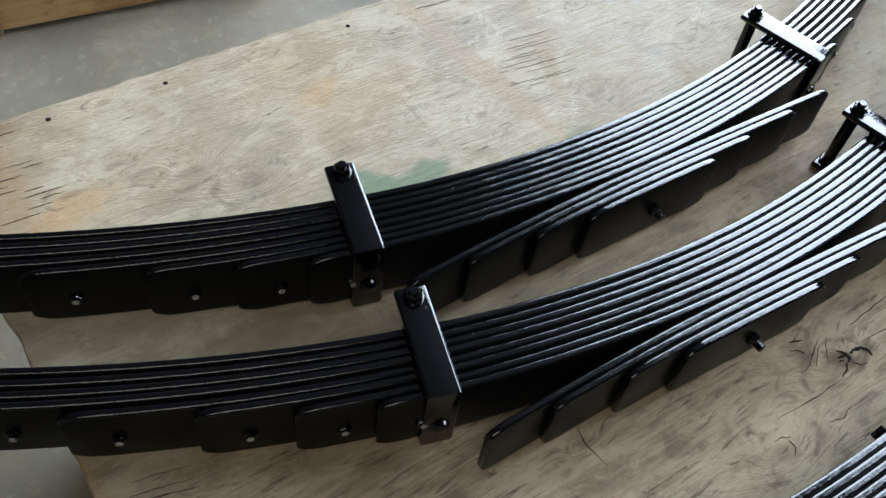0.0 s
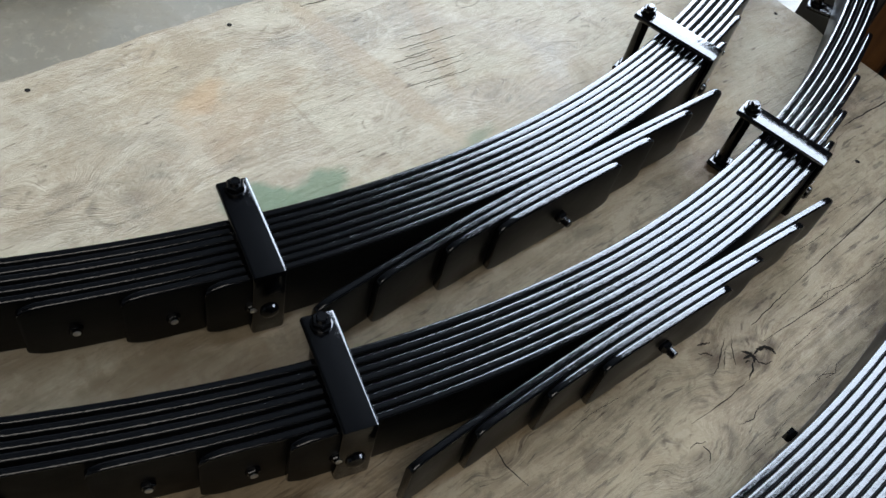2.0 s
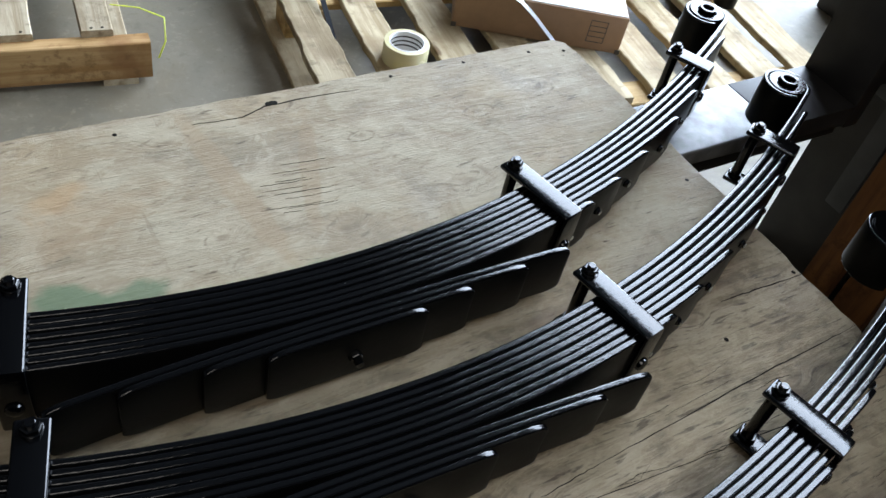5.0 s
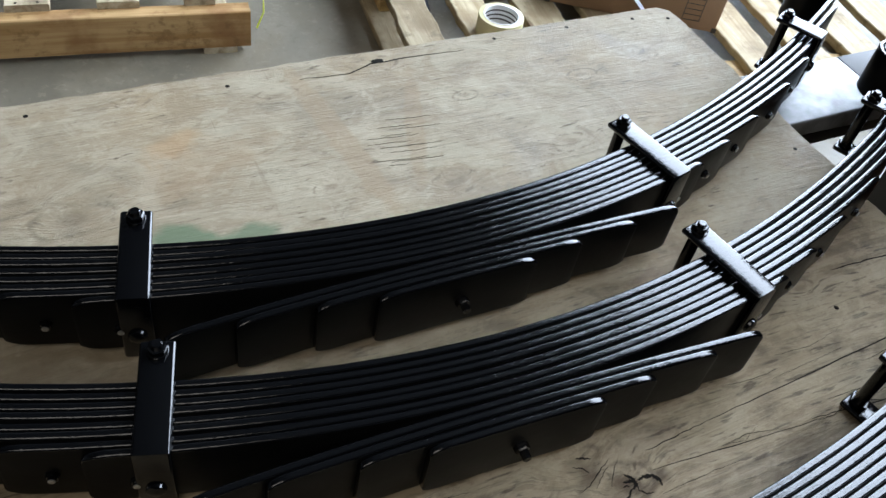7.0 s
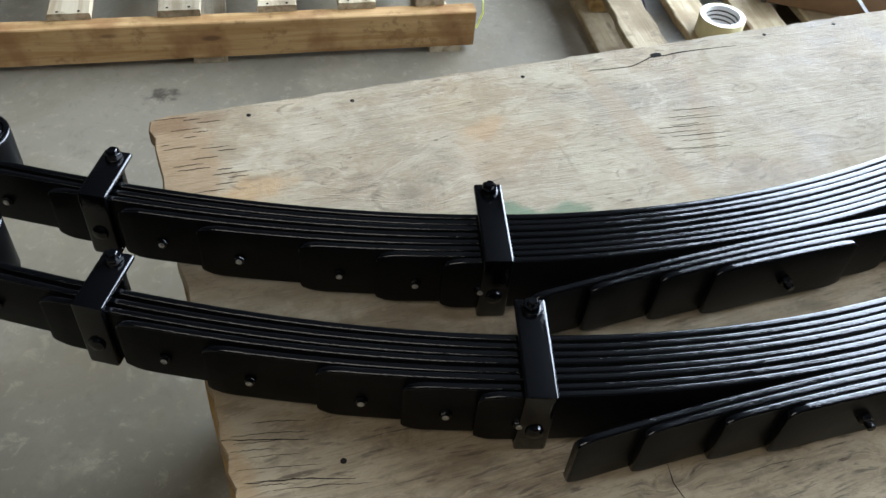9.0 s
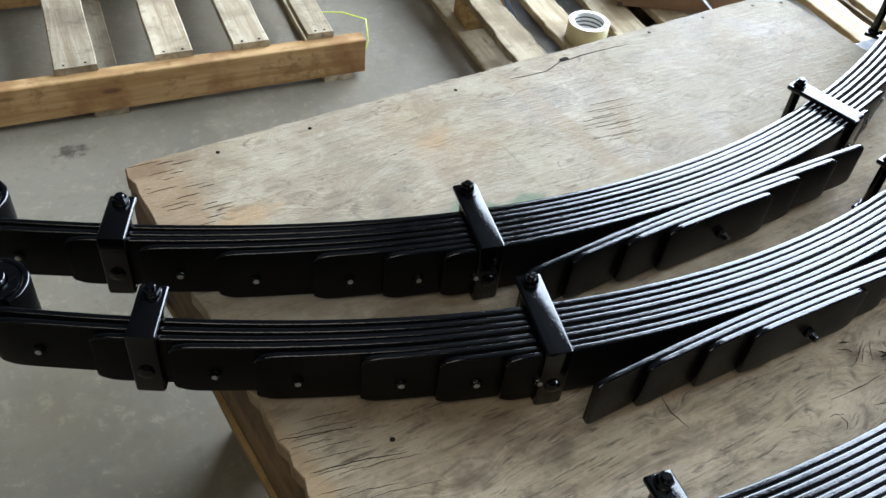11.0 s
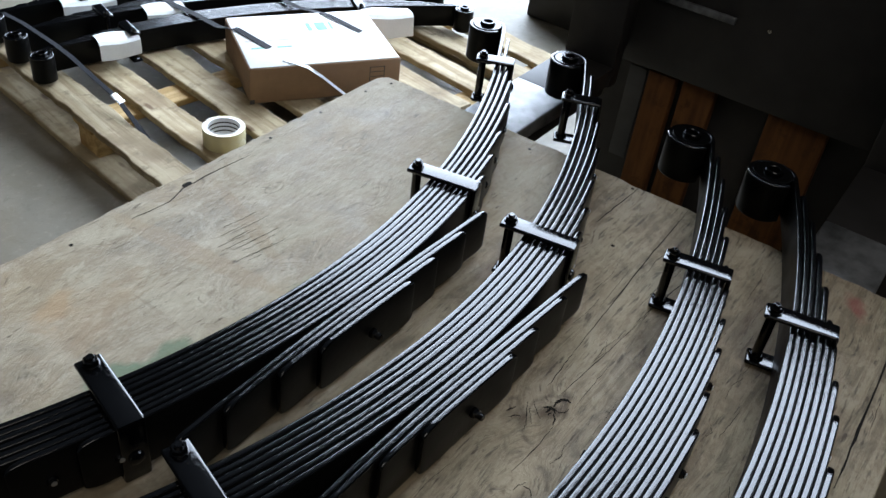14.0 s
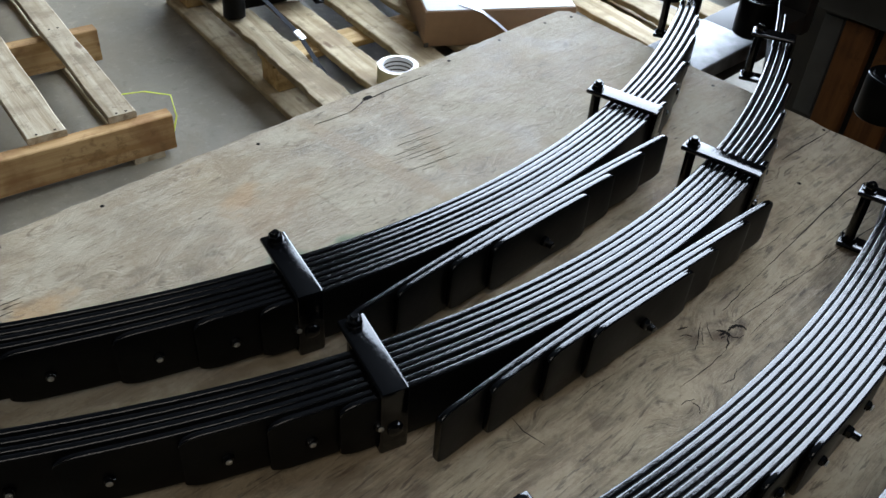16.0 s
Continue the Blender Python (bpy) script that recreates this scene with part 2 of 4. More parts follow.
def pale_wood(name, dark, light, stain=(0.2, 0.13, 0.07), along="x"):
    """Rough sawn timber with grain along one axis; each piece differs."""
    n = Nodes(name)
    rnd = n.random()
    off = n.add("ShaderNodeCombineXYZ")
    for k in ("X", "Y", "Z"):
        n.put(off.inputs[k], n.math("MULTIPLY", rnd, 37.0))
    sc = {"x": (2.5, 42, 42), "y": (42, 2.5, 42), "z": (42, 42, 2.5)}[along]
    v = n.scaled(*sc, offset=off.outputs[0])
    g = n.noise(v, 1.1, 5, 0.6, 0.4)
    b = n.noise(n.scaled(4, 4, 4, offset=off.outputs[0]), 2.2, 4)
    col = n.mix(n.band(g, 0.32, 0.66), dark, light)
    col = n.mix(n.math("MULTIPLY", n.band(b, 0.46, 0.66), 0.75), col, stain)
    grime = n.noise(n.scaled(11, 11, 11, offset=off.outputs[0]), 2.0, 6, 0.72)
    col = n.mix(n.math("MULTIPLY", n.band(grime, 0.52, 0.66), 0.6), col, tuple(c * 0.55 for c in dark))
    vor = n.add("ShaderNodeTexVoronoi")
    sc2 = {"x": (5, 15, 15), "y": (15, 5, 15), "z": (15, 15, 5)}[along]
    n.put(vor.inputs["Vector"], n.scaled(*sc2, offset=off.outputs[0]))
    vor.inputs["Scale"].default_value = 0.9
    col = n.mix(n.band(vor.outputs["Distance"], 0.06, 0.13, 0.75, 0.0), col, (0.13, 0.065, 0.03))
    hsv = n.add("ShaderNodeHueSaturation")
    n.put(hsv.inputs["Color"], col)
    n.put(hsv.inputs["Value"], n.band(rnd, 0.0, 1.0, 0.52, 0.78))
    n.bump(g, 0.6, 0.003)
    return n.out(n.mix(1.0, hsv.outputs[0], (1.03, 1.0, 0.9), "MULTIPLY"), 0.75, 0.0, 0.3)


def concrete():
    """Smooth worn warehouse slab with stains and a few scratches."""
    n = Nodes("worn_concrete")
    big = n.noise(n.pos, 1.3, 5, 0.6, 0.5)
    mid = n.noise(n.pos, 7, 6, 0.65)
    fine = n.noise(n.pos, 160, 3)
    col = n.mix(n.band(big, 0.35, 0.65), (0.19, 0.187, 0.168), (0.285, 0.28, 0.252))
    col = n.mix(n.math("MULTIPLY", n.band(mid, 0.5, 0.7), 0.5), col, (0.34, 0.335, 0.305))
    col = n.mix(n.math("MULTIPLY", n.band(n.noise(n.pos, 5, 6, 0.75, 0.8), 0.6, 0.72), 0.5), col, (0.13, 0.125, 0.11))
    col = n.mix(n.math("MULTIPLY", fine, 0.14), col, (0.12, 0.12, 0.1))
    fm = n.noise(n.pos, 34, 6, 0.75, 0.4)
    col = n.mix(n.math("MULTIPLY", n.band(fm, 0.54, 0.68), 0.45), col, (0.15, 0.145, 0.12))
    col = n.mix(n.math("MULTIPLY", n.band(fm, 0.34, 0.46, 1.0, 0.0), 0.4), col, (0.42, 0.415, 0.37))
    pat = n.noise(n.pos, 3.2, 7, 0.68, 0.6)
    col = n.mix(n.math("MULTIPLY", n.band(pat, 0.46, 0.62), 0.4), col, (0.2, 0.175, 0.125))
    sp, _ = n.spot(0.21, 1.69, 0.05, 0.03, 0.2, 0.8, 0.5)
    col = n.mix(n.math("MULTIPLY", n.math("MULTIPLY", sp, n.band(fm, 0.4, 0.6)), 0.9), col, (0.05, 0.045, 0.035))
    n.bump(n.math("ADD", mid, n.math("MULTIPLY", fine, 0.3)), 0.15, 0.002)
    return n.out(n.dim(col, 0.6), n.band(big, 0.3, 0.7, 0.42, 0.62), 0.0, 0.45)


def plain(name, color, rough=0.6, metal=0.0, grain=60.0, vary=0.25, spec=0.5, bump=0.15):
    n = Nodes(name)
    a, b = n.noise(n.pos, grain, 4), n.noise(n.pos, grain / 9, 4)
    dark = tuple(c * (1 - vary) for c in color)
    lite = tuple(min(1.0, c * (1 + vary * 0.6)) for c in color)
    col = n.mix(n.band(n.math("ADD", n.math("MULTIPLY", a, 0.4), n.math("MULTIPLY", b, 0.6)), 0.3, 0.7), dark, lite)
    n.bump(a, bump, 0.001)
    return n.out(col, n.band(b, 0.3, 0.7, max(0.02, rough - 0.08), min(1, rough + 0.08)), metal, spec)


BLACK = paint_black("glossy_black_enamel")
BLACK_CLIP = paint_black("glossy_black_enamel_on_strap", 0.05, 0.55)
SATIN = plain("satin_black_on_rolled_flats", (0.003, 0.003, 0.0029), 0.36, 0.0, 90, 0.4, spec=0.12, bump=0.2)
PLY = plywood()
PLY_EDGE = pale_wood("plywood_edge", (0.16, 0.1, 0.05), (0.36, 0.25, 0.13))
PALE_X = pale_wood("pallet_board_x", (0.36, 0.27, 0.17), (0.62, 0.5, 0.34), (0.3, 0.22, 0.14))
PALE_Y = pale_wood("pallet_board_y", (0.38, 0.3, 0.2), (0.6, 0.52, 0.4), (0.28, 0.22, 0.15), "y")
PINE_Y = pale_wood("fresh_pine_board_y", (0.4, 0.31, 0.19), (0.64, 0.54, 0.38), (0.3, 0.22, 0.13), "y")
PINE_X = pale_wood("fresh_pine_x", (0.5, 0.33, 0.14), (0.72, 0.52, 0.27), (0.42, 0.26, 0.1))
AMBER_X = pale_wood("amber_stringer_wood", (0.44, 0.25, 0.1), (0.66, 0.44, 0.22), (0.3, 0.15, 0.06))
# crate planks: amber lowered so the colour itself carries their deep shade
AMBER_SHADE_Z = pale_wood("amber_wood_darkened_for_shade", (0.085, 0.032, 0.008), (0.165, 0.068, 0.018), (0.15, 0.06, 0.015), "z")
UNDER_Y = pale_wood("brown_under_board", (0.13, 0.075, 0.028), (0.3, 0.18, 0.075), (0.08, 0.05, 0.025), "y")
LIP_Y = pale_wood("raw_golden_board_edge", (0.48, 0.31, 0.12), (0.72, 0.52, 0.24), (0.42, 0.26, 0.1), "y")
CONCRETE = concrete()
STEEL = plain("worn_bare_steel", (0.2, 0.205, 0.21), 0.48, 0.3, 34, 0.9, bump=0.5)
DULL_STEEL = plain("dull_grey_plate", (0.035, 0.036, 0.037), 0.6, 0.0, 25, 0.4)
DARK_STEEL = plain("dark_machine_steel", (0.024, 0.022, 0.021), 0.55, 0.0, 14, 0.55, spec=0.35)
ZINC = plain("zinc_plated_steel", (0.6, 0.6, 0.58), 0.3, 0.9)
PAPER = plain("white_paper", (0.7, 0.7, 0.68), 0.7, 0, 200, 0.06)
CARD = plain("brown_cardboard", (0.27, 0.165, 0.095), 0.75, 0, 40, 0.15)
INK = plain("grey_print", (0.08, 0.07, 0.06), 0.8)
PEN = plain("green_pen", (0.2, 0.42, 0.34), 0.8)
TAPE = plain("clear_packing_tape", (0.56, 0.51, 0.31), 0.22, 0, 30, 0.1)
TAPE.node_tree.nodes["Principled BSDF"].inputs["Subsurface Weight"].default_value = 0.3
TAPE.node_tree.nodes["Principled BSDF"].inputs["Subsurface Radius"].default_value = (0.02, 0.018, 0.01)
STRAP = plain("grey_plastic_strap", (0.014, 0.015, 0.018), 0.75, spec=0.12)
CLEAR_STRAP = plain("pale_plastic_strap", (0.55, 0.57, 0.6), 0.3)
YELLOW = plain("yellow_green_strap", (0.62, 0.68, 0.06), 0.4)
HOLE = plain("dark_hole", (0.012, 0.01, 0.008), 0.95, spec=0.1)
WALL = plain("grey_wall_panel", (0.035, 0.035, 0.034), 0.7, 0, 3, 0.2)
ROOF = plain("dark_roof_deck", (0.008, 0.008, 0.008), 0.8, 0, 2, 0.3)


# ---- mesh helpers ----
def part(name, bm, material, parent=None, label="", smooth=35):
    """Links a bmesh as one mesh object under a thing or a part."""
    bmesh.ops.recalc_face_normals(bm, faces=bm.faces)
    me = bpy.data.meshes.new(name)
    bm.to_mesh(me)
    bm.free()
    me.materials.append(material)
    if smooth:
        me.shade_smooth()
        me.set_sharp_from_angle(angle=radians(smooth))
    ob = new(name, me)
    ob.parent = parent
    if label:
        ob["label"] = label
    return ob


def thing(name, m, label, category, group="", kind=""):
    ob = new(name)
    ob.matrix_world = m
    ob.empty_display_size = 0.05
    return tagged(ob, label, category, group, kind)


def box(bm, x0, x1, y0, y1, z0, z1, bevel=0.0, m=None):
    vs = [bm.verts.new(p) for p in ((x0, y0, z0), (x1, y0, z0), (x1, y1, z0), (x0, y1, z0), (x0, y0, z1), (x1, y0, z1), (x1, y1, z1), (x0, y1, z1))]
    fs = [bm.faces.new([vs[i] for i in q]) for q in ((0, 3, 2, 1), (4, 5, 6, 7), (0, 1, 5, 4), (1, 2, 6, 5), (2, 3, 7, 6), (3, 0, 4, 7))]
    made = vs
    if bevel:
        r = bmesh.ops.bevel(bm, geom=list({e for f in fs for e in f.edges}), offset=bevel, segments=2, affect="EDGES", profile=0.5)
        made = list({v for f in r["faces"] for v in f.verts} | {v for v in vs if v.is_valid})
    if m is not None:
        bmesh.ops.transform(bm, matrix=m, verts=made)
    return made


def lathe(bm, profile, seg=20, closed=True, centre=(0, 0, 0), turn0=0.0):
    """Turns (radius, z) points about the z axis; closed joins the last point to the first."""
    rings = []
    for k in range(seg):
        a = 2 * math.pi * k / seg + turn0
        rings.append([bm.verts.new((centre[0] + r * math.cos(a), centre[1] + r * math.sin(a), centre[2] + z)) for r, z in profile])
    n = len(profile)
    for k in range(seg):
        a, b = rings[k], rings[(k + 1) % seg]
        for j in range(n if closed else n - 1):
            bm.faces.new((a[j], b[j], b[(j + 1) % n], a[(j + 1) % n]))
    if not closed:
        bm.faces.new([r[0] for r in rings])
        bm.faces.new([r[-1] for r in rings])


def rough_board(bm, x0, x1, y0, y1, z0, z1, along="y", seed=0, wob=0.004, steps=10):
    """A sawn board with slightly wandering, chipped edges."""
    rnd = random.Random(seed)
    a0, a1 = (y0, y1) if along == "y" else (x0, x1)
    b0, b1 = (x0, x1) if along == "y" else (y0, y1)
    rows, e0, e1 = [], 0.0, 0.0
    warp = rnd.uniform(-wob, wob)
    c = 0.0025
    for i in range(steps + 1):
        t = i / steps
        e0 = 0.72 * e0 + rnd.uniform(-wob, wob) * 0.6
        e1 = 0.72 * e1 + rnd.uniform(-wob, wob) * 0.6
        dz = warp * math.sin(t * 3.1)
        a = a0 + (a1 - a0) * t + (rnd.uniform(-wob, wob) if i in (0, steps) else 0)
        pts = [(b0 + e0, z0), (b1 + e1, z0), (b1 + e1, z1 - c + dz * 0.3), (b1 + e1 - c, z1 + dz * 0.3), (b0 + e0 + c, z1 + dz * 0.3), (b0 + e0, z1 - c + dz * 0.3)]
        rows.append([bm.verts.new((b, a, z) if along == "y" else (a, b, z)) for b, z in pts])
    for r, s in zip(rows, rows[1:]):
        for j in range(6):
            bm.faces.new((r[j], r[(j + 1) % 6], s[(j + 1) % 6], s[j]))
    bm.faces.new(rows[0])
    bm.faces.new(rows[-1])


def ribbon(bm, points, width, thick, side=None):
    """A flat band along a line of points; side is the direction of its width."""
    rows = []
    for i, p in enumerate(points):
        p = Vector(p)
        d = (Vector(points[min(i + 1, len(points) - 1)]) - Vector(points[max(i - 1, 0)])).normalized()
        s = (Vector(side) - d * d.dot(Vector(side))).normalized() if side else d.cross(Vector((0, 0, 1))).normalized()
        u = s.cross(d).normalized()
        rows.append([bm.verts.new(p + s * a * width / 2 + u * b * thick / 2) for a, b in ((-1, -1), (1, -1), (1, 1), (-1, 1))])
    for r, q in zip(rows, rows[1:]):
        for j in range(4):
            bm.faces.new((r[j], r[(j + 1) % 4], q[(j + 1) % 4], q[j]))
    bm.faces.new(rows[0])
    bm.faces.new(rows[-1])


# ---- building ----
def setting(name, x0, x1, y0, y1, z0, z1, material, label):
    bm = bmesh.new()
    box(bm, x0, x1, y0, y1, z0, z1)
    return tagged(part(name, bm, material, smooth=0), label, "building", kind="structure")


setting("floor", -6, 12, -6, 8, FLOOR - 0.2, FLOOR, CONCRETE, "worn grey concrete warehouse floor with stains")
setting("ceiling", -6, DOOR_X, -6, 8, 5.4, 5.6, ROOF, "dark warehouse roof deck")
setting("wall_west", -6.2, -6, -6, 8, FLOOR, 5.4, WALL, "plain grey warehouse wall")
setting("wall_north", -6, DOOR_X, 8, 8.2, FLOOR, 5.4, WALL, "plain grey warehouse wall")
setting("wall_south", -6, DOOR_X, -6.2, -6, FLOOR, 5.4, WALL, "plain grey warehouse wall")
setting("wall_east_left", DOOR_X, DOOR_X + 0.2, DOOR_Y1, 8, FLOOR, 5.4, WALL, "plain grey wall beside the open loading door")
setting("wall_east_right", DOOR_X, DOOR_X + 0.2, -6, DOOR_Y0, FLOOR, 5.4, WALL, "plain grey wall beside the open loading door")
setting("wall_east_top", DOOR_X, DOOR_X + 0.2, DOOR_Y0, DOOR_Y1, DOOR_TOP, 5.4, WALL, "plain grey wall above the open loading door")

bm = bmesh.new()
for x0, x1, y0, y1 in ((-4.5, -4.4, -4.2, -0.6), (0.0, 0.1, -4.2, -0.6), (-4.5, 0.1, -4.3, -4.2), (-4.5, 0.1, -0.6, -0.5)):
    box(bm, x0, x1, y0, y1, 5.28, 5.4)
tagged(part("skylight", bm, WALL, smooth=0), "frame of a translucent roof panel", "skylight", kind="structure")

# ---- plywood table ----
PX0, PX1, PY0, PY1, PT = 0.187, 1.366, -0.054, 0.962, 0.019
SKEW = 0.03


def plywood_table():
    t = thing("plywood_table", pose(0, 0, FLOOR), "weathered grey plywood sheet on a rough timber crate base", "work table")
    up = -FLOOR
    bm = bmesh.new()
    rnd = random.Random(5)
    # sheet with a worn, splintered outline
    ring = []

    def side(ax, ay, bx, by, k, w):
        for i in range(k):
            u = i / k
            ring.append((ax + (bx - ax) * u + rnd.uniform(-w, w) * (abs(by - ay) > 0.1), ay + (by - ay) * u + rnd.uniform(-w, w) * (abs(bx - ax) > 0.1)))
    side(PX0 + SKEW, PY0, PX1, PY0, 30, 0.001)
    side(PX1, PY0, PX1, PY1 - 0.03, 50, 0.0025)
    ring.append((PX1 - 0.004, PY1 - 0.012))
    side(PX1 - 0.02, PY1, PX0 + 0.003, PY1 - 0.004, 60, 0.0018)
    side(PX0, PY1 - 0.008, PX0 + SKEW, PY0, 60, 0.0035)
    lo = [bm.verts.new((x, y, up - PT)) for x, y in ring]
    mid = [bm.verts.new((x, y, up - 0.0015)) for x, y in ring]
    cx, cy = (PX0 + PX1) / 2, (PY0 + PY1) / 2
    top = [bm.verts.new((x + (cx - x) * 0.0025, y + (cy - y) * 0.0025, up)) for x, y in ring]
    n = len(ring)
    for a, b in ((lo, mid), (mid, top)):
        for i in range(n):
            bm.faces.new((a[i], a[(i + 1) % n], b[(i + 1) % n], b[i]))
    bm.faces.new(top)
    bm.faces.new(list(reversed(lo)))
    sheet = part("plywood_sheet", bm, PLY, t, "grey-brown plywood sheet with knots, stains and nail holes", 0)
    sheet.location = (0, 0, 0)

    def timber(name, x0, x1, y0, y1, z0, z1, along, seed, mat=PLY_EDGE, label=""):
        b = bmesh.new()
        rough_board(b, x0, x1, y0, y1, z0, z1, along, seed, 0.003, 16)
        return part(name, b, mat, t, label, 0)
    askew = Matrix.Translation((PX0, PY1, 0)) @ Matrix.Rotation(SKEW / (PY1 - PY0), 4, "Z") @ Matrix.Translation((-PX0, -PY1, 0))
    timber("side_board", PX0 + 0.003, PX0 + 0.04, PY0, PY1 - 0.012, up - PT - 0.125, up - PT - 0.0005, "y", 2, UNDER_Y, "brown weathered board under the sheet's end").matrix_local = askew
    timber("bottom_lip", PX0 - 0.004, PX0 + 0.06, PY0, PY1 - 0.012, up - PT - 0.142, up - PT - 0.1255, "y", 3, LIP_Y, "pale golden raw edge of a lower board").matrix_local = askew
    timber("rail", PX1 - 0.06, PX1 - 0.022, PY0, PY1 - 0.04, up - PT - 0.09, up - PT, "y", 4)
    timber("rail", PX0 + 0.166, PX1 - 0.06, PY1 - 0.08, PY1 - 0.042, up - PT - 0.09, up - PT, "x", 6)
    timber("rail", PX0 + 0.166, PX1 - 0.06, PY0 + 0.02, PY0 + 0.058, up - PT - 0.09, up - PT, "x", 7)
    for x in (PX0 + 0.075, PX1 - 0.155):
        for y in (PY0 + 0.06, PY1 - 0.175):
            b = bmesh.new()
            box(b, x, x + 0.09, y, y + 0.09, 0, up - PT - (0.1425 if x < 0.5 else 0.0), 0.003)
            part("leg", b, PINE_X, t, "square timber leg")
    # nail heads sunk in the sheet
    for x, y in ((0.664, 0.932), (0.433, 0.935), (0.304, 0.937), (1.048, 0.945), (1.17, 0.946), (1.286, 0.942), (1.345, 0.93), (1.354, 0.433), (0.298, 0.45),
                 (1.345, 0.30), (0.86, 0.935), (1.19, 0.385), (1.335, 0.62)):
        b = bmesh.new()
        lathe(b, ((0.0001, 0.0), (0.0026, 0.0), (0.003, 0.0005), (0.002, 0.0008), (0.0001, 0.0006)), 10, False, (x, y, up))
        part("nail", b, HOLE, t)
    # open knot hole and splits along the grain
    def crack(points, width):
        r = random.Random(len(points) + int(points[0][0] * 1000))
        fine = []
        for (ax, ay), (bx, by) in zip(points, points[1:]):
            for i in range(6):
                fine.append((ax + (bx - ax) * i / 6, ay + (by - ay) * i / 6 + r.uniform(-0.0007, 0.0007)))
        fine.append(points[-1])
        c = bmesh.new()
        rows = []
        for i, (x, y) in enumerate(fine):
            w = width * (0.15 + 0.85 * math.sin(math.pi * (i + 0.5) / len(fine))) * r.uniform(0.6, 1.25)
            (px, py), (qx, qy) = fine[max(0, i - 2)], fine[min(len(fine) - 1, i + 2)]
            l = math.hypot(qx - px, qy - py) or 1.0
            nx, ny = -(qy - py) / l * w / 2, (qx - px) / l * w / 2
            rows.append((c.verts.new((x - nx, y - ny, up + 0.0004)), c.verts.new((x + nx, y + ny, up + 0.0004)), c.verts.new((x, y, up - 0.004))))
        for p, q in zip(rows, rows[1:]):
            for j in range(3):
                c.faces.new((p[j], p[(j + 1) % 3], q[(j + 1) % 3], q[j]))
        return part("crack", c, HOLE, t)
    crack([(0.755, 0.924), (0.82, 0.919), (0.854, 0.932), (0.92, 0.934), (0.992, 0.931)], 0.002)
    crack([(0.955, 0.318), (1.063, 0.323), (1.222, 0.333), (1.30, 0.335), (1.364, 0.338)], 0.0017)
    crack([(1.06, 0.282), (1.084, 0.279), (1.176, 0.269), (1.21, 0.266)], 0.0012)
    crack([(1.225, 0.4325), (1.28, 0.430), (1.364, 0.4265)], 0.0019)
    # sunken knot: a dark crescent round its far side, splinters and checks running out of it
    crack([(0.852, 0.289), (0.859, 0.2905), (0.868, 0.2885), (0.8725, 0.282), (0.871, 0.2765)], 0.0042)
    crack([(0.850, 0.287), (0.848, 0.281), (0.853, 0.2755), (0.861, 0.2735)], 0.0012)
    crack([(0.843, 0.299), (0.848, 0.2935), (0.849, 0.287), (0.844, 0.283)], 0.0042)
    crack([(0.838, 0.292), (0.845, 0.291), (0.851, 0.289)], 0.003)
    crack([(0.836, 0.2885), (0.842, 0.2875)], 0.0016)
    crack([(0.846, 0.286), (0.836, 0.279), (0.825, 0.2745)], 0.002)
    crack([(0.825, 0.2745), (0.791, 0.2735), (0.739, 0.277)], 0.001)
    crack([(0.84, 0.318), (0.824, 0.31), (0.808, 0.301), (0.797, 0.298)], 0.0011)
    crack([(0.835, 0.312), (0.822, 0.304), (0.812, 0.296)], 0.0008)
    crack([(0.846, 0.314), (0.834, 0.303), (0.826, 0.292)], 0.0007)
    crack([(0.809, 0.329), (0.816, 0.3265), (0.823, 0.324)], 0.0022)
    crack([(0.802, 0.322), (0.810, 0.318), (0.814, 0.312)], 0.0012)
    crack([(0.731, 0.256), (0.732, 0.249), (0.724, 0.242)], 0.0011)
    crack([(0.718, 0.262), (0.727, 0.262), (0.737, 0.257)], 0.0008)
    crack([(0.574, 0.366), (0.570, 0.347), (0.574, 0.322)], 0.0009)
    crack([(0.877, 0.312), (0.92, 0.315), (0.955, 0.318)], 0.0012)
    crack([(0.872, 0.293), (0.963, 0.286), (1.083, 0.277)], 0.001)
    crack([(0.96, -0.015), (1.07, -0.012), (1.364, -0.006)], 0.0035)
    crack([(0.20, 0.50), (0.235, 0.49), (0.27, 0.481)], 0.0011)
    crack([(0.215, 0.452), (0.26, 0.444), (0.304, 0.431)], 0.0012)
    r2 = random.Random(77)
    for k in range(12):
        x, y, l = 0.205 + r2.uniform(0, 0.03), 0.51 - 0.009 * k + r2.uniform(-0.003, 0.003), r2.uniform(0.03, 0.1)
        crack([(x, y), (x + l / 2, y - 0.08 * l), (x + l, y - 0.2 * l)], r2.uniform(0.0003, 0.0006))
    for k in range(12):
        x, y, l = 0.787 + r2.uniform(0, 0.05), 0.817 - 0.007 * k + r2.uniform(-0.003, 0.003), r2.uniform(0.02, 0.07)
        crack([(x, y), (x + l / 2, y - 0.06 * l), (x + l, y - 0.1 * l)], r2.uniform(0.0003, 0.0006))
    for k in range(18):
        x, y, l = 0.192 + r2.uniform(0, 0.07), 0.953 - 0.008 * k, r2.uniform(0.008, 0.04)
        crack([(x, y), (x + l / 2, y - 0.02 * l), (x + l, y - 0.05 * l)], r2.uniform(0.0005, 0.0013))
    for k in range(60):
        x, y, l = r2.uniform(0.45, 1.24), r2.uniform(-0.04, 0.36), r2.uniform(0.02, 0.11)
        crack([(x, y), (x + l / 2, y + r2.uniform(-0.004, 0.004)), (x + l, y + r2.uniform(-0.006, 0.006))], r2.uniform(0.0003, 0.0008))
    b = bmesh.new()
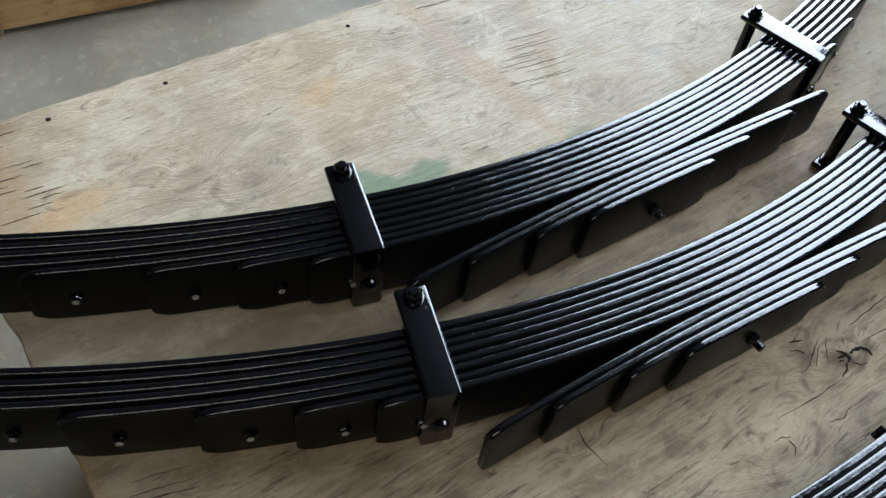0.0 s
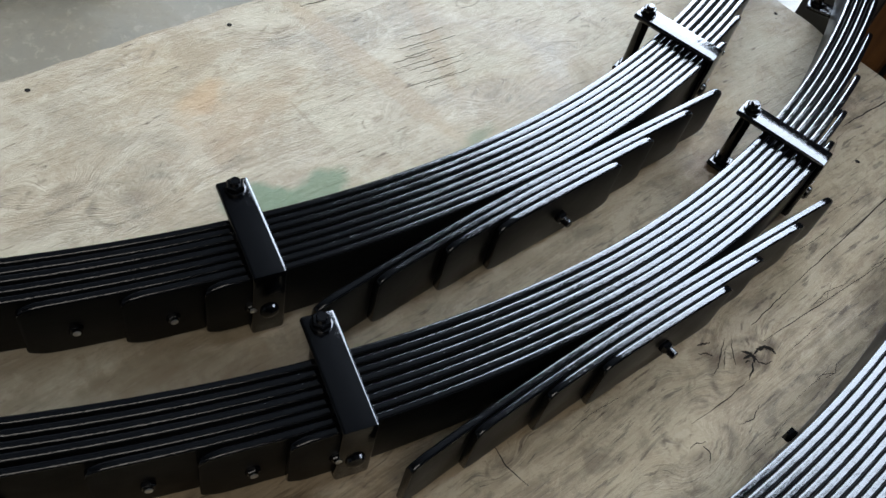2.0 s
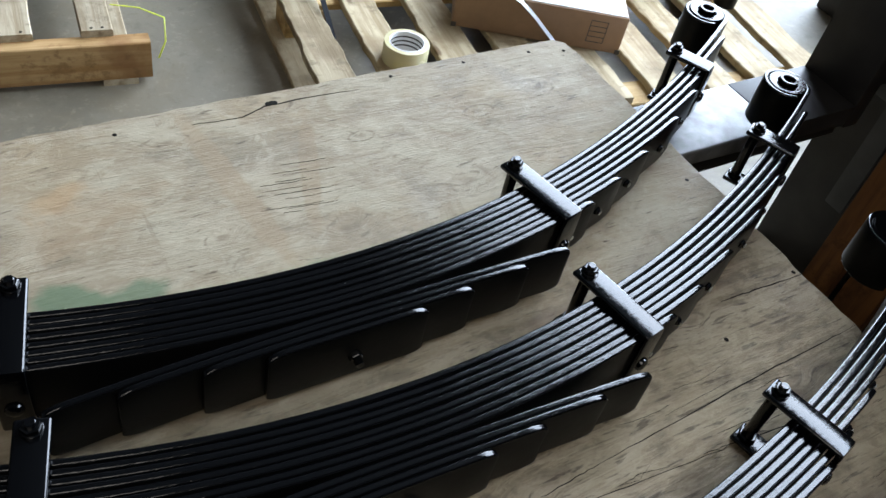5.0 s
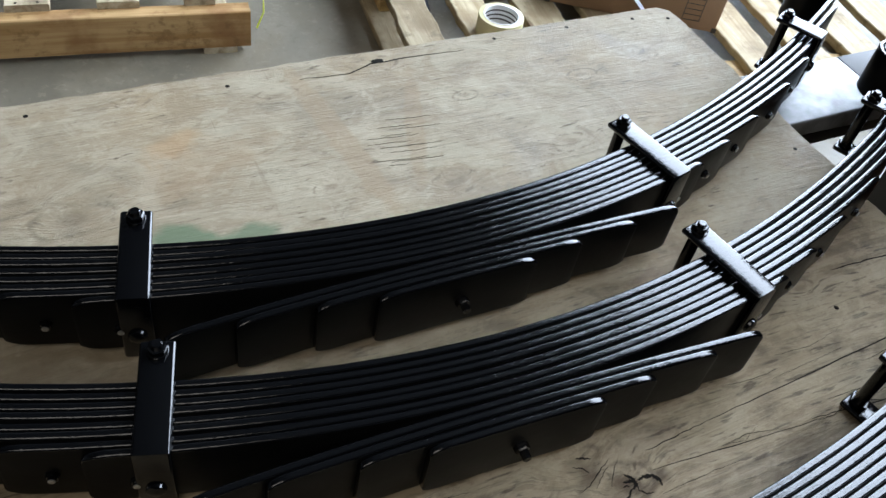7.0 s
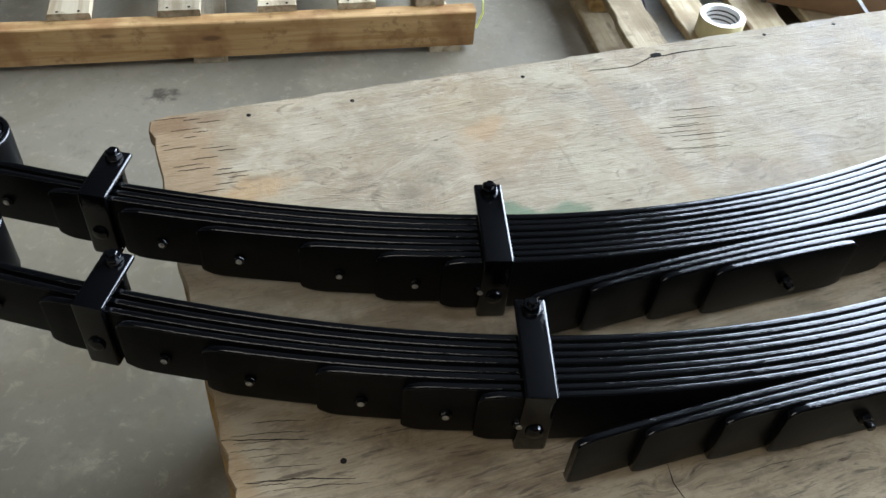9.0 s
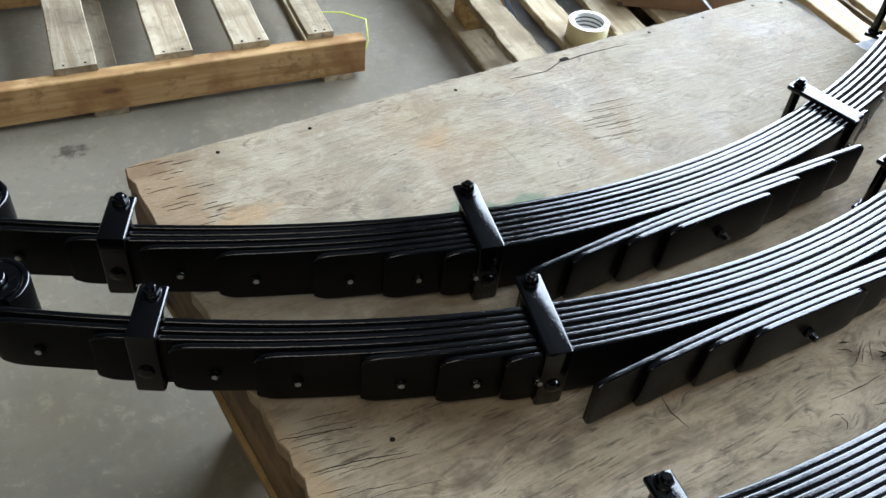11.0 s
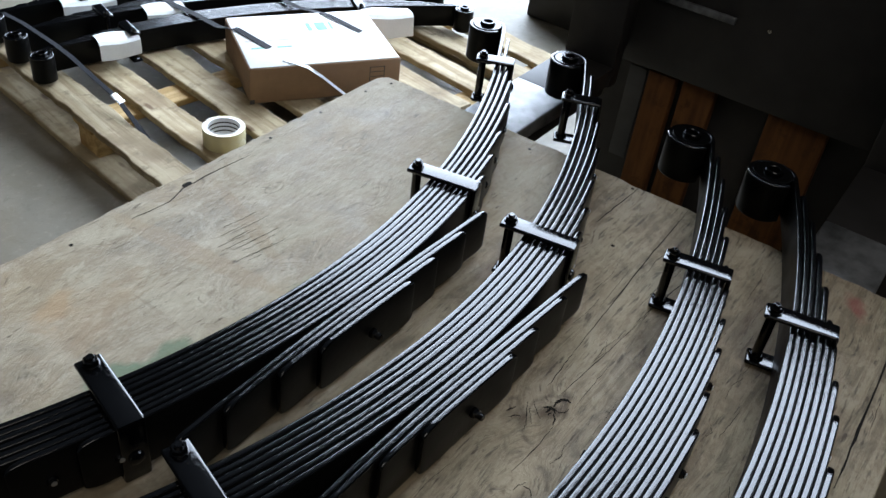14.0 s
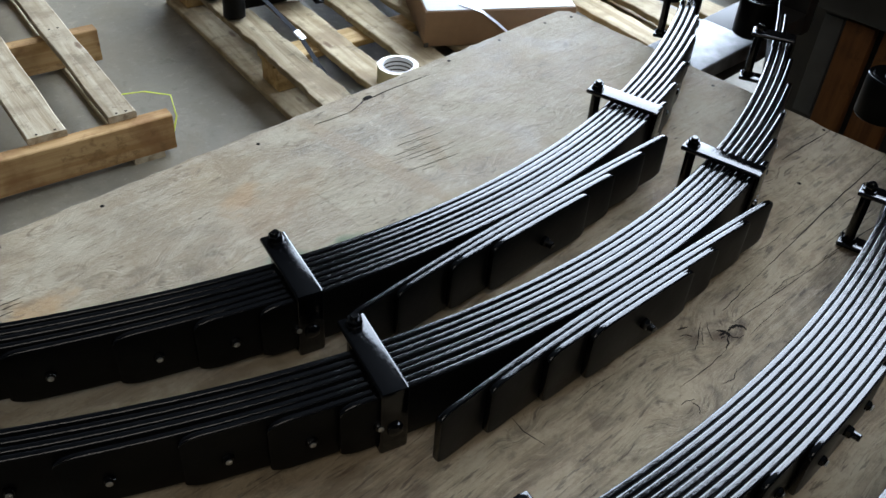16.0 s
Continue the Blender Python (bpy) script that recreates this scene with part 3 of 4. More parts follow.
    lathe(b, ((0.0001, 0.0005), (0.0055, 0.0006), (0.006, 0.0), (0.0001, 0.0)), 9, False, (0.866, 0.936, up))
    r3 = random.Random(3)
    for v in b.verts:
        v.co.x = 0.866 + (v.co.x - 0.866) * r3.uniform(0.8, 1.9)
        v.co.y = 0.936 + (v.co.y - 0.936) * r3.uniform(0.45, 0.95)
    part("knot_hole", b, HOLE, t, "dark splintered knot in the edge")
    return t


plywood_table()

# ---- leaf springs ----
WIDTH, LIFT, THICK, PITCH = 0.069, 0.007, 0.0071, 0.0079


def section(thick, width, squeeze, z0):
    """Round-edged flat bar: (across the thickness, height) points."""
    h, pts = thick / 2, []
    zc, half = z0 + width / 2, width / 2 * squeeze
    r, rz = 0.0026, 0.0021
    for sx, sz, a0 in ((1, 1, 0), (-1, 1, 90), (-1, -1, 180), (1, -1, 270)):
        for k in range(4):
            a = radians(a0 + 30 * k)
            pts.append((sx * (h - r) + r * math.cos(a), zc + sz * (half - rz) + rz * math.sin(a)))
    # rolled edge, faintly hollow along its middle
    pts.insert(4, (0.0, zc + half - 0.0002))
    return pts


def sweep(bm, path, sections):
    rows = []
    for i, ((x, y), sec) in enumerate(zip(path, sections)):
        ax, ay = path[max(i - 1, 0)]
        bx, by = path[min(i + 1, len(path) - 1)]
        l = math.hypot(bx - ax, by - ay)
        nx, ny = -(by - ay) / l, (bx - ax) / l
        rows.append([bm.verts.new((x + nx * t, y + ny * t, z)) for t, z in sec])
    k = len(rows[0])
    for r, q in zip(rows, rows[1:]):
        for j in range(k):
            bm.faces.new((r[j], r[(j + 1) % k], q[(j + 1) % k], q[j])).material_index = int(j in (8, 16))
    bm.faces.new(rows[0])
    bm.faces.new(rows[-1])


def tip_width(d, length=0.022, least=0.76):
    """Trimmed tip: full height further in than length, rounded down to least at the end."""
    return 1.0 if d >= length else least + (1 - least) * math.sqrt(1 - (1 - d / length) ** 2)


TIP = (0.001, 0.003, 0.006, 0.0105, 0.016, 0.022)


def bow(k, x):
    """Sideways bow of a leaf that flattens a little towards its ends."""
    return k * x * x - 0.045 * x ** 4


def bow_turn(k, x):
    return math.atan(2 * k * x - 0.18 * x ** 3)


def leaf_path(y0, k, a, b, steps=44):
    return [(x, y0 + bow(k, x)) for x in [a + (b - a) * i / steps for i in range(steps + 1)]]


def curl(path, r, at_end, turns=318):
    """Rolls the end of a leaf into an eye towards +y."""
    p, q = (path[-2], path[-1]) if at_end else (path[1], path[0])
    l = math.hypot(q[0] - p[0], q[1] - p[1])
    dx, dy = (q[0] - p[0]) / l, (q[1] - p[1]) / l
    s = 1 if at_end else -1
    nx, ny = -dy * s, dx * s
    c = (q[0] + nx * r, q[1] + ny * r)
    a0 = math.atan2(q[1] - c[1], q[0] - c[0])
    arc = [(c[0] + r * math.cos(a0 + s * radians(a)), c[1] + r * math.sin(a0 + s * radians(a))) for a in range(12, turns, 12)]
    return (path + arc if at_end else list(reversed(arc)) + path), c


def hex_head(bm, r, z0, z1, centre=(0, 0, 0), m=None):
    b0 = len(bm.verts)
    lathe(bm, ((r * 0.98, z0), (r, z0 + 0.0006), (r, z1 - 0.0014), (r * 0.86, z1)), 6, False, centre, 0.3)
    bm.verts.ensure_lookup_table()
    if m is not None:
        bmesh.ops.transform(bm, matrix=m, verts=bm.verts[b0:])


def leaf_spring(m, label, lefts, rights, k, fan, helpers, clips, eye_r, name="leaf_spring", group="leaf springs on the plywood"):
    """lefts, rights: how far each leaf reaches, longest first, the first with eyes; helpers: half lengths of the flatter lower leaves."""
    s = thing(name, m, label, "leaf spring", group)
    n = len(rights)
    rnd = random.Random(int(m.translation.x * 997 + m.translation.y * 7919))

    def y_of(i, x):
        return -PITCH * (i + 0.5) + bow(k - fan * i, x)
    for i in range(n):
        bm = bmesh.new()
        path = leaf_path(-PITCH * (i + 0.5), k - fan * i, -lefts[i], rights[i])
        # each leaf sits a hair higher or lower than its neighbours
        z0, wid = LIFT + rnd.uniform(0, 0.0016), WIDTH - rnd.uniform(0.0, 0.001)
        if i == 0:
            path, c1 = curl(path, eye_r - THICK / 2, True)
            path, c0 = curl(path, eye_r - THICK / 2, False)
            secs = [section(THICK, wid, 1.0, z0)] * len(path)
            sweep(bm, path, secs)
            leaf = part("leaf", bm, BLACK, s, "main leaf rolled into an eye at each end")
            leaf.data.materials.append(SATIN)
            for c in (c1, c0):
                for nm, prof, mat in (("bushing", ((eye_r - THICK, 0.004), (eye_r - THICK, 0.071), (eye_r - THICK - 0.001, 0.0735), (0.0155, 0.0735), (0.0145, 0.071), (0.0145, 0.004)), BLACK),
                                      ("sleeve", ((0.0138, 0.001), (0.0138, 0.0785), (0.013, 0.0795), (0.0095, 0.0795), (0.0087, 0.0785), (0.0087, 0.001)), BLACK_CLIP)):
                    b = bmesh.new()
                    lathe(b, prof, 24, True, (c[0], c[1], LIFT - 0.003))
                    part(nm, b, mat, leaf, "bushing pressed into the spring eye" if nm == "bushing" else "inner steel sleeve")
            continue
        # extra stations where the tip is trimmed
        xs = sorted({round(v, 5) for v in [p[0] for p in path] + [-lefts[i] + v for v in TIP] + [rights[i] - v for v in TIP]})
        path = [(x, -PITCH * (i + 0.5) + bow(k - fan * i, x)) for x in xs]
        secs = []
        for x in xs:
            d = min(x + lefts[i], rights[i] - x)
            secs.append(section(THICK * (1.0 if d > 0.0079 else 0.9), wid, tip_width(d), z0))
        sweep(bm, path, secs)
        leaf = part("leaf", bm, BLACK, s)
        leaf.data.materials.append(SATIN)
        # through bolt near each tip
        for x in ((-lefts[i] + 0.036, rights[i] - 0.036) if i > 0 else ()):
            y = y_of(i, x) - THICK / 2
            a = bow_turn(k - fan * i, x)
            b = bmesh.new()
            mm = Matrix.Translation((x, y, LIFT + WIDTH * 0.46)) @ Matrix.Rotation(a, 4, "Z") @ Matrix.Rotation(radians(90), 4, "X")
            hex_head(b, 0.006, -0.001, 0.0042, m=mm)
            b0 = len(b.verts)
            lathe(b, ((0.0036, 0.0), (0.0036, 0.0052), (0.0032, 0.0056)), 8, False)
            b.verts.ensure_lookup_table()
            bmesh.ops.transform(b, matrix=mm, verts=b.verts[b0:])
            part("tip_nut", b, BLACK_CLIP, leaf, "painted nut near the leaf tip")
            # small bright zinc cap stands in for the glint on the bolt end
            b = bmesh.new()
            lathe(b, ((0.0031, 0.0055), (0.0031, 0.0064), (0.0023, 0.0068)), 8, False)
            bmesh.ops.transform(b, matrix=mm, verts=b.verts)
            part("bolt_end", b, ZINC, leaf, "bright bolt end standing in for a glint")
    near = -PITCH * n
    for j, half in enumerate(helpers):
        bm = bmesh.new()
        yc, back = near - PITCH * (j + 0.5), half + 0.009
        xs = sorted({round(v, 5) for v in [-back + (half + back) * q / 26 for q in range(27)] + [half - v for v in TIP] + [v - back for v in TIP]})
        z0 = LIFT + rnd.uniform(0, 0.0016)
        secs = []
        for x in xs:
            d = min(half - x, x + back)
            secs.append(section(THICK, WIDTH - 0.0005, tip_width(d, 0.02, 0.8), z0))
        sweep(bm, [(x, yc + (-0.035 if x > 0 else -0.13) * x * x) for x in xs], secs)
        part("helper_leaf", bm, BLACK, s, "short flat overload leaf").data.materials.append(SATIN)
    near -= PITCH * len(helpers)
    # centre bolt through the whole pack
    b = bmesh.new()
    mm = Matrix.Translation((0, 0, LIFT + WIDTH * 0.5)) @ Matrix.Rotation(radians(90), 4, "X")
    hex_head(b, 0.0072, -0.0075, 0.0, m=mm)
    part("centre_bolt_head", b, BLACK_CLIP, s)
    b = bmesh.new()
    mm2 = Matrix.Translation((0, near, LIFT + WIDTH * 0.5)) @ Matrix.Rotation(radians(90), 4, "X")
    hex_head(b, 0.007, -0.0005, 0.0065, m=mm2)
    b0 = len(b.verts)
    lathe(b, ((0.0042, 0.0), (0.0042, 0.0135), (0.0034, 0.0145)), 10, False)
    b.verts.ensure_lookup_table()
    bmesh.ops.transform(b, matrix=mm2, verts=b.verts[b0:])
    part("centre_bolt_nut", b, BLACK_CLIP, s, "centre bolt holding the leaves together")
    # strap clips with their bolts
    for x in clips:
        reach = [i for i in range(n) if (rights[i] if x > 0 else lefts[i]) > abs(x) + 0.005]
        last = reach[-1]
        a = bow_turn(k, x)
        yn = (y_of(last, x) - THICK / 2 - bow(k, x)) * math.cos(a) - 0.001
        w, th = 0.0145, 0.0062
        top, bolt = LIFT + WIDTH + 0.0028, 0.0225
        mm = Matrix.Translation((x, bow(k, x), 0)) @ Matrix.Rotation(a, 4, "Z")
        b = bmesh.new()
        ys = yn - th
        prof = [(bolt + 0.0115, top), (ys + 0.005, top), (ys + 0.0012, top - 0.0008), (ys, top - 0.005), (ys, 0.0055), (ys + 0.0012, 0.0015), (ys + 0.005, 0.0008), (bolt + 0.0115, 0.0008)]
        inner = [(bolt + 0.0115, top - th), (yn + 0.002, top - th), (yn + 0.0006, top - th - 0.0006), (yn, top - th - 0.002), (yn, 0.0085), (yn + 0.0006, 0.0072), (yn + 0.002, 0.0068), (bolt + 0.0115, 0.0068)]
        bt = top + th
        prof = [(y, z + (th if z > 0.04 else 0)) for y, z in prof]
        inner = [(y, z + (th if z > 0.04 else 0)) for y, z in inner]
        cols = []
        for xx in (-w, w):
            cols.append(([b.verts.new((xx, y, z)) for y, z in prof], [b.verts.new((xx, y, z)) for y, z in inner]))
        q = len(prof)
        for j in range(q - 1):
            b.faces.new((cols[0][0][j], cols[1][0][j], cols[1][0][j + 1], cols[0][0][j + 1]))
            b.faces.new((cols[0][1][j], cols[0][1][j + 1], cols[1][1][j + 1], cols[1][1][j]))
            for c in cols:
                b.faces.new((c[0][j], c[0][j + 1], c[1][j + 1], c[1][j]))
        for j in (0, q - 1):
            b.faces.new((cols[0][0][j], cols[0][1][j], cols[1][1][j], cols[1][0][j]))
        bmesh.ops.recalc_face_normals(b, faces=b.faces)
        bmesh.ops.bevel(b, geom=[e for e in b.edges if e.calc_face_angle(0) > 1.2], offset=0.0028, segments=4, profile=0.5, affect="EDGES")
        bmesh.ops.transform(b, matrix=mm, verts=b.verts)
        clip = part("strap_clip", b, BLACK_CLIP, s, "bent steel strap clip round the leaves")
        b = bmesh.new()
        lathe(b, ((0.0062, 0.0066), (0.0068, 0.008), (0.0068, top - 0.001), (0.0062, top)), 14, False, (0, bolt, 0))
        bmesh.ops.transform(b, matrix=mm, verts=b.verts)
        part("spacer_tube", b, BLACK, clip)
        b = bmesh.new()
        lathe(b, ((0.0086, bt), (0.0092, bt + 0.0004), (0.0092, bt + 0.0014), (0.0084, bt + 0.0018)), 16, False, (0, bolt, 0))
        hex_head(b, 0.0084, bt + 0.0018, bt + 0.0078, (0, bolt, 0))
        lathe(b, ((0.0048, bt + 0.007), (0.0048, bt + 0.0102), (0.004, bt + 0.0112)), 10, False, (0, bolt, 0))
        bmesh.ops.transform(b, matrix=mm, verts=b.verts)
        part("clip_bolt", b, BLACK_CLIP, clip, "hexagon bolt with a washer")
        b = bmesh.new()
        hex_head(b, 0.0105, 0.0008, 0.011, (0, bolt, 0))
        bmesh.ops.transform(b, matrix=mm, verts=b.verts)
        part("clip_nut", b, BLACK_CLIP, clip)
        b = bmesh.new()
        lathe(b, ((0.0085, 0.0), (0.0078, 0.0028), (0.005, 0.0045), (0.0002, 0.005)), 12, False)
        bmesh.ops.transform(b, matrix=mm @ Matrix.Translation((0, ys, 0.034)) @ Matrix.Rotation(radians(90), 4, "X"), verts=b.verts)
        part("rivet", b, BLACK_CLIP, clip)
    return s


A_LEFT = (0.775, 0.77, 0.69, 0.627, 0.558, 0.468, 0.40, 0.341)
A_ENDS = (0.797, 0.77, 0.69, 0.627, 0.558, 0.468, 0.40, 0.341)
A_HELP = (0.267, 0.208, 0.136, 0.079)
C_ENDS = (0.694, 0.66, 0.60, 0.528, 0.455, 0.39, 0.345, 0.283, 0.228, 0.148, 0.085)
A_LABEL = "gloss black leaf spring with overload leaves"
leaf_spring(pose(0.772, 0.597, 0, 0, 0, -1.0), A_LABEL + " lying on its side", A_LEFT, A_ENDS, 0.44, 0.009, A_HELP, (-0.634, -0.276, 0.276, 0.652), 0.035)
leaf_spring(pose(0.753, 0.4355, 0, 0, 0, -3.0), A_LABEL + " beside an identical one", A_LEFT, A_ENDS, 0.44, 0.009, A_HELP, (-0.634, -0.276, 0.276, 0.652), 0.035)
C_LABEL = "gloss black eleven-leaf spring lying on its side on plywood"
leaf_spring(pose(0.776, 0.211, 0, 0, 0, 1.3), C_LABEL, C_ENDS, C_ENDS, 0.308, 0.006, (), (-0.325, 0.344), 0.039)
leaf_spring(pose(0.764, 0.067, 0, 0, 0, 1.3), C_LABEL, C_ENDS, C_ENDS, 0.31, 0.006, (), (-0.325, 0.342), 0.039)


# ---- pallets ----
def stringer_pallet():
    """Pallet of deck boards nailed over three edge-on stringers."""
    p = thing("wooden_pallet", pose(0.925, 1.70, FLOOR, 0, 0, -8), "empty grey wooden pallet with amber stringers on concrete", "pallet")
    for j, y in enumerate((0.0, 0.5, 1.0)):
        b = bmesh.new()
        rough_board(b, -1.22, 0.0, y, y + 0.038, 0.016, 0.104, "x", 20 + j, 0.0015, 14)
        part("stringer", b, AMBER_X, p, "amber-brown stringer on edge", 0)
    for j, (x, w) in enumerate(((-0.136, 0.066), (-0.312, 0.084), (-0.49, 0.086), (-0.704, 0.09), (-0.93, 0.088), (-1.2, 0.1))):
        b = bmesh.new()
        rough_board(b, x, x + w, 0.03, 1.03, 0.1045, 0.121, "y", 30 + j, 0.003, 12)
        board = part("deck_board", b, PALE_Y, p, "weathered grey deck board", 0)
        for y in (0.04, 0.52, 1.012):
            for dx in (0.022, w - 0.022):
                c = bmesh.new()
                lathe(c, ((0.0001, 0.0), (0.003, 0.0), (0.003, 0.0008), (0.0001, 0.001)), 8, False, (x + dx, y, 0.1212))
                part("nail", c, HOLE, board)
    for j, x in enumerate((-0.105, -0.64, -1.2)):
        b = bmesh.new()
        rough_board(b, x, x + 0.075, 0.0, 1.035, 0.0, 0.0155, "y", 40 + j, 0.002, 8)
        part("bottom_board", b, PALE_Y, p, "", 0)
    return p


stringer_pallet()


def block_pallet():
    """Pallet of fresh pine boards over blocks."""
    p = thing("wooden_pallet", pose(1.165, 1.292, FLOOR, 0, 0, -8), "fresh yellow pine pallet loaded with springs and a carton", "pallet")
    xs = (0.014, 0.158, 0.312, 0.468, 0.63, 0.785, 0.94, 1.09, 1.235)
    for j, x in enumerate(xs):
        b = bmesh.new()
        w = (0.085, 0.085, 0.1, 0.09, 0.09, 0.1, 0.09, 0.1, 0.1)[j]
        rough_board(b, x, x + w, 0.0 if j < 8 else 0.01, 1.16, 0.1035, 0.121, "y", 60 + j, 0.0045, 64)
        part("deck_board", b, PINE_Y, p, "pale pine deck board with chipped bark edges", 0)
    for j, y in enumerate((0.0, 0.48, 1.06)):
        b = bmesh.new()
        rough_board(b, 0.02, 1.33, y, y + 0.085, 0.087, 0.103, "x", 80 + j, 0.002, 12)
        part("stringer_board", b, PINE_X, p, "", 0)
        for x in (0.03, 0.62, 1.22):
            b = bmesh.new()
            box(b, x, x + 0.105, y - 0.003, y + 0.088, 0.0165, 0.0868, 0.003)
            part("block", b, PINE_X, p, "sawn pine block")
    for j, x in enumerate((0.0, 0.63, 1.23)):
        b = bmesh.new()
        rough_board(b, x, x + 0.1, 0.0, 1.16, 0.0, 0.016, "y", 90 + j, 0.003, 10)
        part("bottom_board", b, PINE_Y, p, "", 0)
    return p


block_pallet()
DECK = FLOOR + 0.1215


def tape_roll():
    t = thing("tape_roll", pose(1.418, 1.472, DECK + 0.001), "roll of clear packing tape standing on a pallet board", "tape")
    b = bmesh.new()
    lathe(b, ((0.0505, 0.001), (0.0512, 0.003), (0.0512, 0.045), (0.0505, 0.047), (0.0405, 0.047), (0.0402, 0.046), (0.0402, 0.002), (0.0405, 0.001)), 40)
    part("tape_winding", b, TAPE, t, "translucent yellowish tape winding")
    b = bmesh.new()
    lathe(b, ((0.0398, 0.0), (0.0398, 0.048), (0.0375, 0.048), (0.0375, 0.0)), 40)
    part("core", b, PAPER, t, "white cardboard core")
    c = bmesh.new()
    for k in range(3):
        lathe(c, ((0.0374, 0.012 + k * 0.011), (0.0374, 0.016 + k * 0.011), (0.0372, 0.016 + k * 0.011), (0.0372, 0.012 + k * 0.011)), 40)
    part("printing", c, INK, t, "grey print rings inside the core")


tape_roll()


def carton():
    t = thing("carton", pose(1.597, 1.568, DECK + 0.001, 0, 0, -32), "brown cardboard carton with a white wrapped top", "box")
    b = bmesh.new()
    box(b, 0, 0.412, 0, 0.32, 0, 0.098, 0.003)
    part("carton_body", b, CARD, t, "brown corrugated cardboard")
    b = bmesh.new()
    box(b, 0.004, 0.408, 0.004, 0.316, 0.0985, 0.1005, 0.0008)
    top = part("top_sheet", b, PAPER, t, "bright white top sheet")
    b = bmesh.new()
    box(b, 0.02, 0.4, 0.155, 0.157, 0.1007, 0.1012)
    part("seam", b, CARD, top)
    for x, y, w, h in ((0.21, 0.2, 0.012, 0.05), (0.235, 0.2, 0.03, 0.05), (0.275, 0.2, 0.008, 0.05)):
        b = bmesh.new()
        box(b, x, x + w, y, y + h, 0.1007, 0.1012)
        part("handwriting", b, PEN, top)
    for x, w in ((0.03, 0.05), (0.1, 0.04)):
        b = bmesh.new()
        box(b, x, x + w, 0.11, 0.117, 0.1007, 0.1012)
        part("handwriting", b, PEN, top)
    b = bmesh.new()
    for z in (0.022, 0.036, 0.05, 0.064, 0.078):
        box(b, 0.325, 0.365, -0.0012, -0.0004, z, z + 0.0018)
    for x in (0.324, 0.365):
        box(b, x, x + 0.0018, -0.0012, -0.0004, 0.022, 0.08)
    part("handling_marks", b, INK, t, "printed handling mark grid")
    for x in (0.0012, 0.404):
        b = bmesh.new()
        box(b, x - 0.002, x + 0.01, -0.002, -0.0005, -0.0, 0.012)
        part("corner_stain", b, INK, t)


carton()


def stacked_spring(x, y, turn, lift=0.0):
    ends = (0.625, 0.615, 0.56, 0.52, 0.47, 0.40, 0.33, 0.26)
    return leaf_spring(pose(x, y, DECK + 0.001 + lift, 0, 0, turn) @ Matrix.Rotation(math.pi, 4, "Z"), "gloss black leaf spring strapped on a pine pallet", ends, ends, 0.265, 0.003, (), (-0.3, 0.38), 0.03,
                       group="leaf springs on the pallet")


stacked_spring(1.907, 1.837, -26.3)
stacked_spring(1.923, 1.967, -26.8)
stacked_spring(1.943, 2.097, -27.5)


def paper_tag(x, y, z, turn, tilt, w, h, label="white paper tag hanging over a black spring"):
    b = bmesh.new()
    nx, rows = 9, []
    for i in range(nx):
        u = i / (nx - 1)
        # lies over the leaves, then folds down the face
        yy, zz = (h * (0.55 - u) / 0.55 * 0.5, 0.002 * math.sin(u * 9)) if u < 0.55 else (-0.004 - 0.006 * (u - 0.55), -(u - 0.55) * h * 1.1)
        rows.append([(xx * w - w / 2, yy, zz + 0.003 * math.sin(xx * 5 + u * 3)) for xx in (0, 0.25, 0.5, 0.75, 1)])
    up = [[b.verts.new((a, c, d + 0.0006)) for a, c, d in r] for r in rows]
    dn = [[b.verts.new((a, c + 0.0004, d - 0.0004)) for a, c, d in r] for r in rows]
    for g in (up, dn):
        for r, q in zip(g, g[1:]):
            for j in range(4):
                b.faces.new((r[j], r[j + 1], q[j + 1], q[j]))
    for r, q in ((up[0], dn[0]), (up[-1], dn[-1])):
        for j in range(4):
            b.faces.new((r[j], r[j + 1], q[j + 1], q[j]))
    for j in (0, 4):
        for i in range(nx - 1):
            b.faces.new((up[i][j], up[i + 1][j], dn[i + 1][j], dn[i][j]))
    ob = part("paper_tag", b, PAPER, None, smooth=0)
    ob.matrix_world = pose(x, y, z, tilt, 0, turn)
    return tagged(ob, label, "paper tag", "paper tags on the pallet")


TOPZ = DECK + 0.001 + LIFT + WIDTH
paper_tag(1.493, 1.945, TOPZ + 0.003, -18, 0, 0.11, 0.10)
paper_tag(1.708, 2.012, TOPZ + 0.004, -20, 0, 0.115, 0.11)
paper_tag(1.588, 2.197, TOPZ + 0.004, -18, 0, 0.15, 0.12)
paper_tag(2.168, 1.567, TOPZ + 0.012, -35, -8, 0.15, 0.14, "crumpled white paper sheet draped over springs")


def strap(points, width, material, label):
    b = bmesh.new()
    ribbon(b, points, width, 0.0012)
    return tagged(part("packing_strap", b, material, None, smooth=0), label, "strap", "packing straps")


Z = TOPZ + 0.004
first = strap([(1.39, 2.42, Z - 0.02), (1.37, 2.18, Z), (1.355, 2.02, Z), (1.348, 1.955, Z - 0.004), (1.338, 1.766, -0.362), (1.305, 1.56, -0.44), (1.275, 1.40, -0.5)], 0.013, STRAP, "dark plastic strap pulled down over the springs")
bm = bmesh.new()
box(bm, -0.010, 0.010, -0.016, 0.016, -0.0015, 0.0015, 0.0006)
bmesh.ops.transform(bm, matrix=Matrix.Translation((1.337, 1.762, -0.3625)) @ Matrix.Rotation(radians(8), 4, "Z") @ Matrix.Rotation(radians(26), 4, "X"), verts=bm.verts)
part("strap_seal", bm, ZINC, first, "bright crimped metal seal")
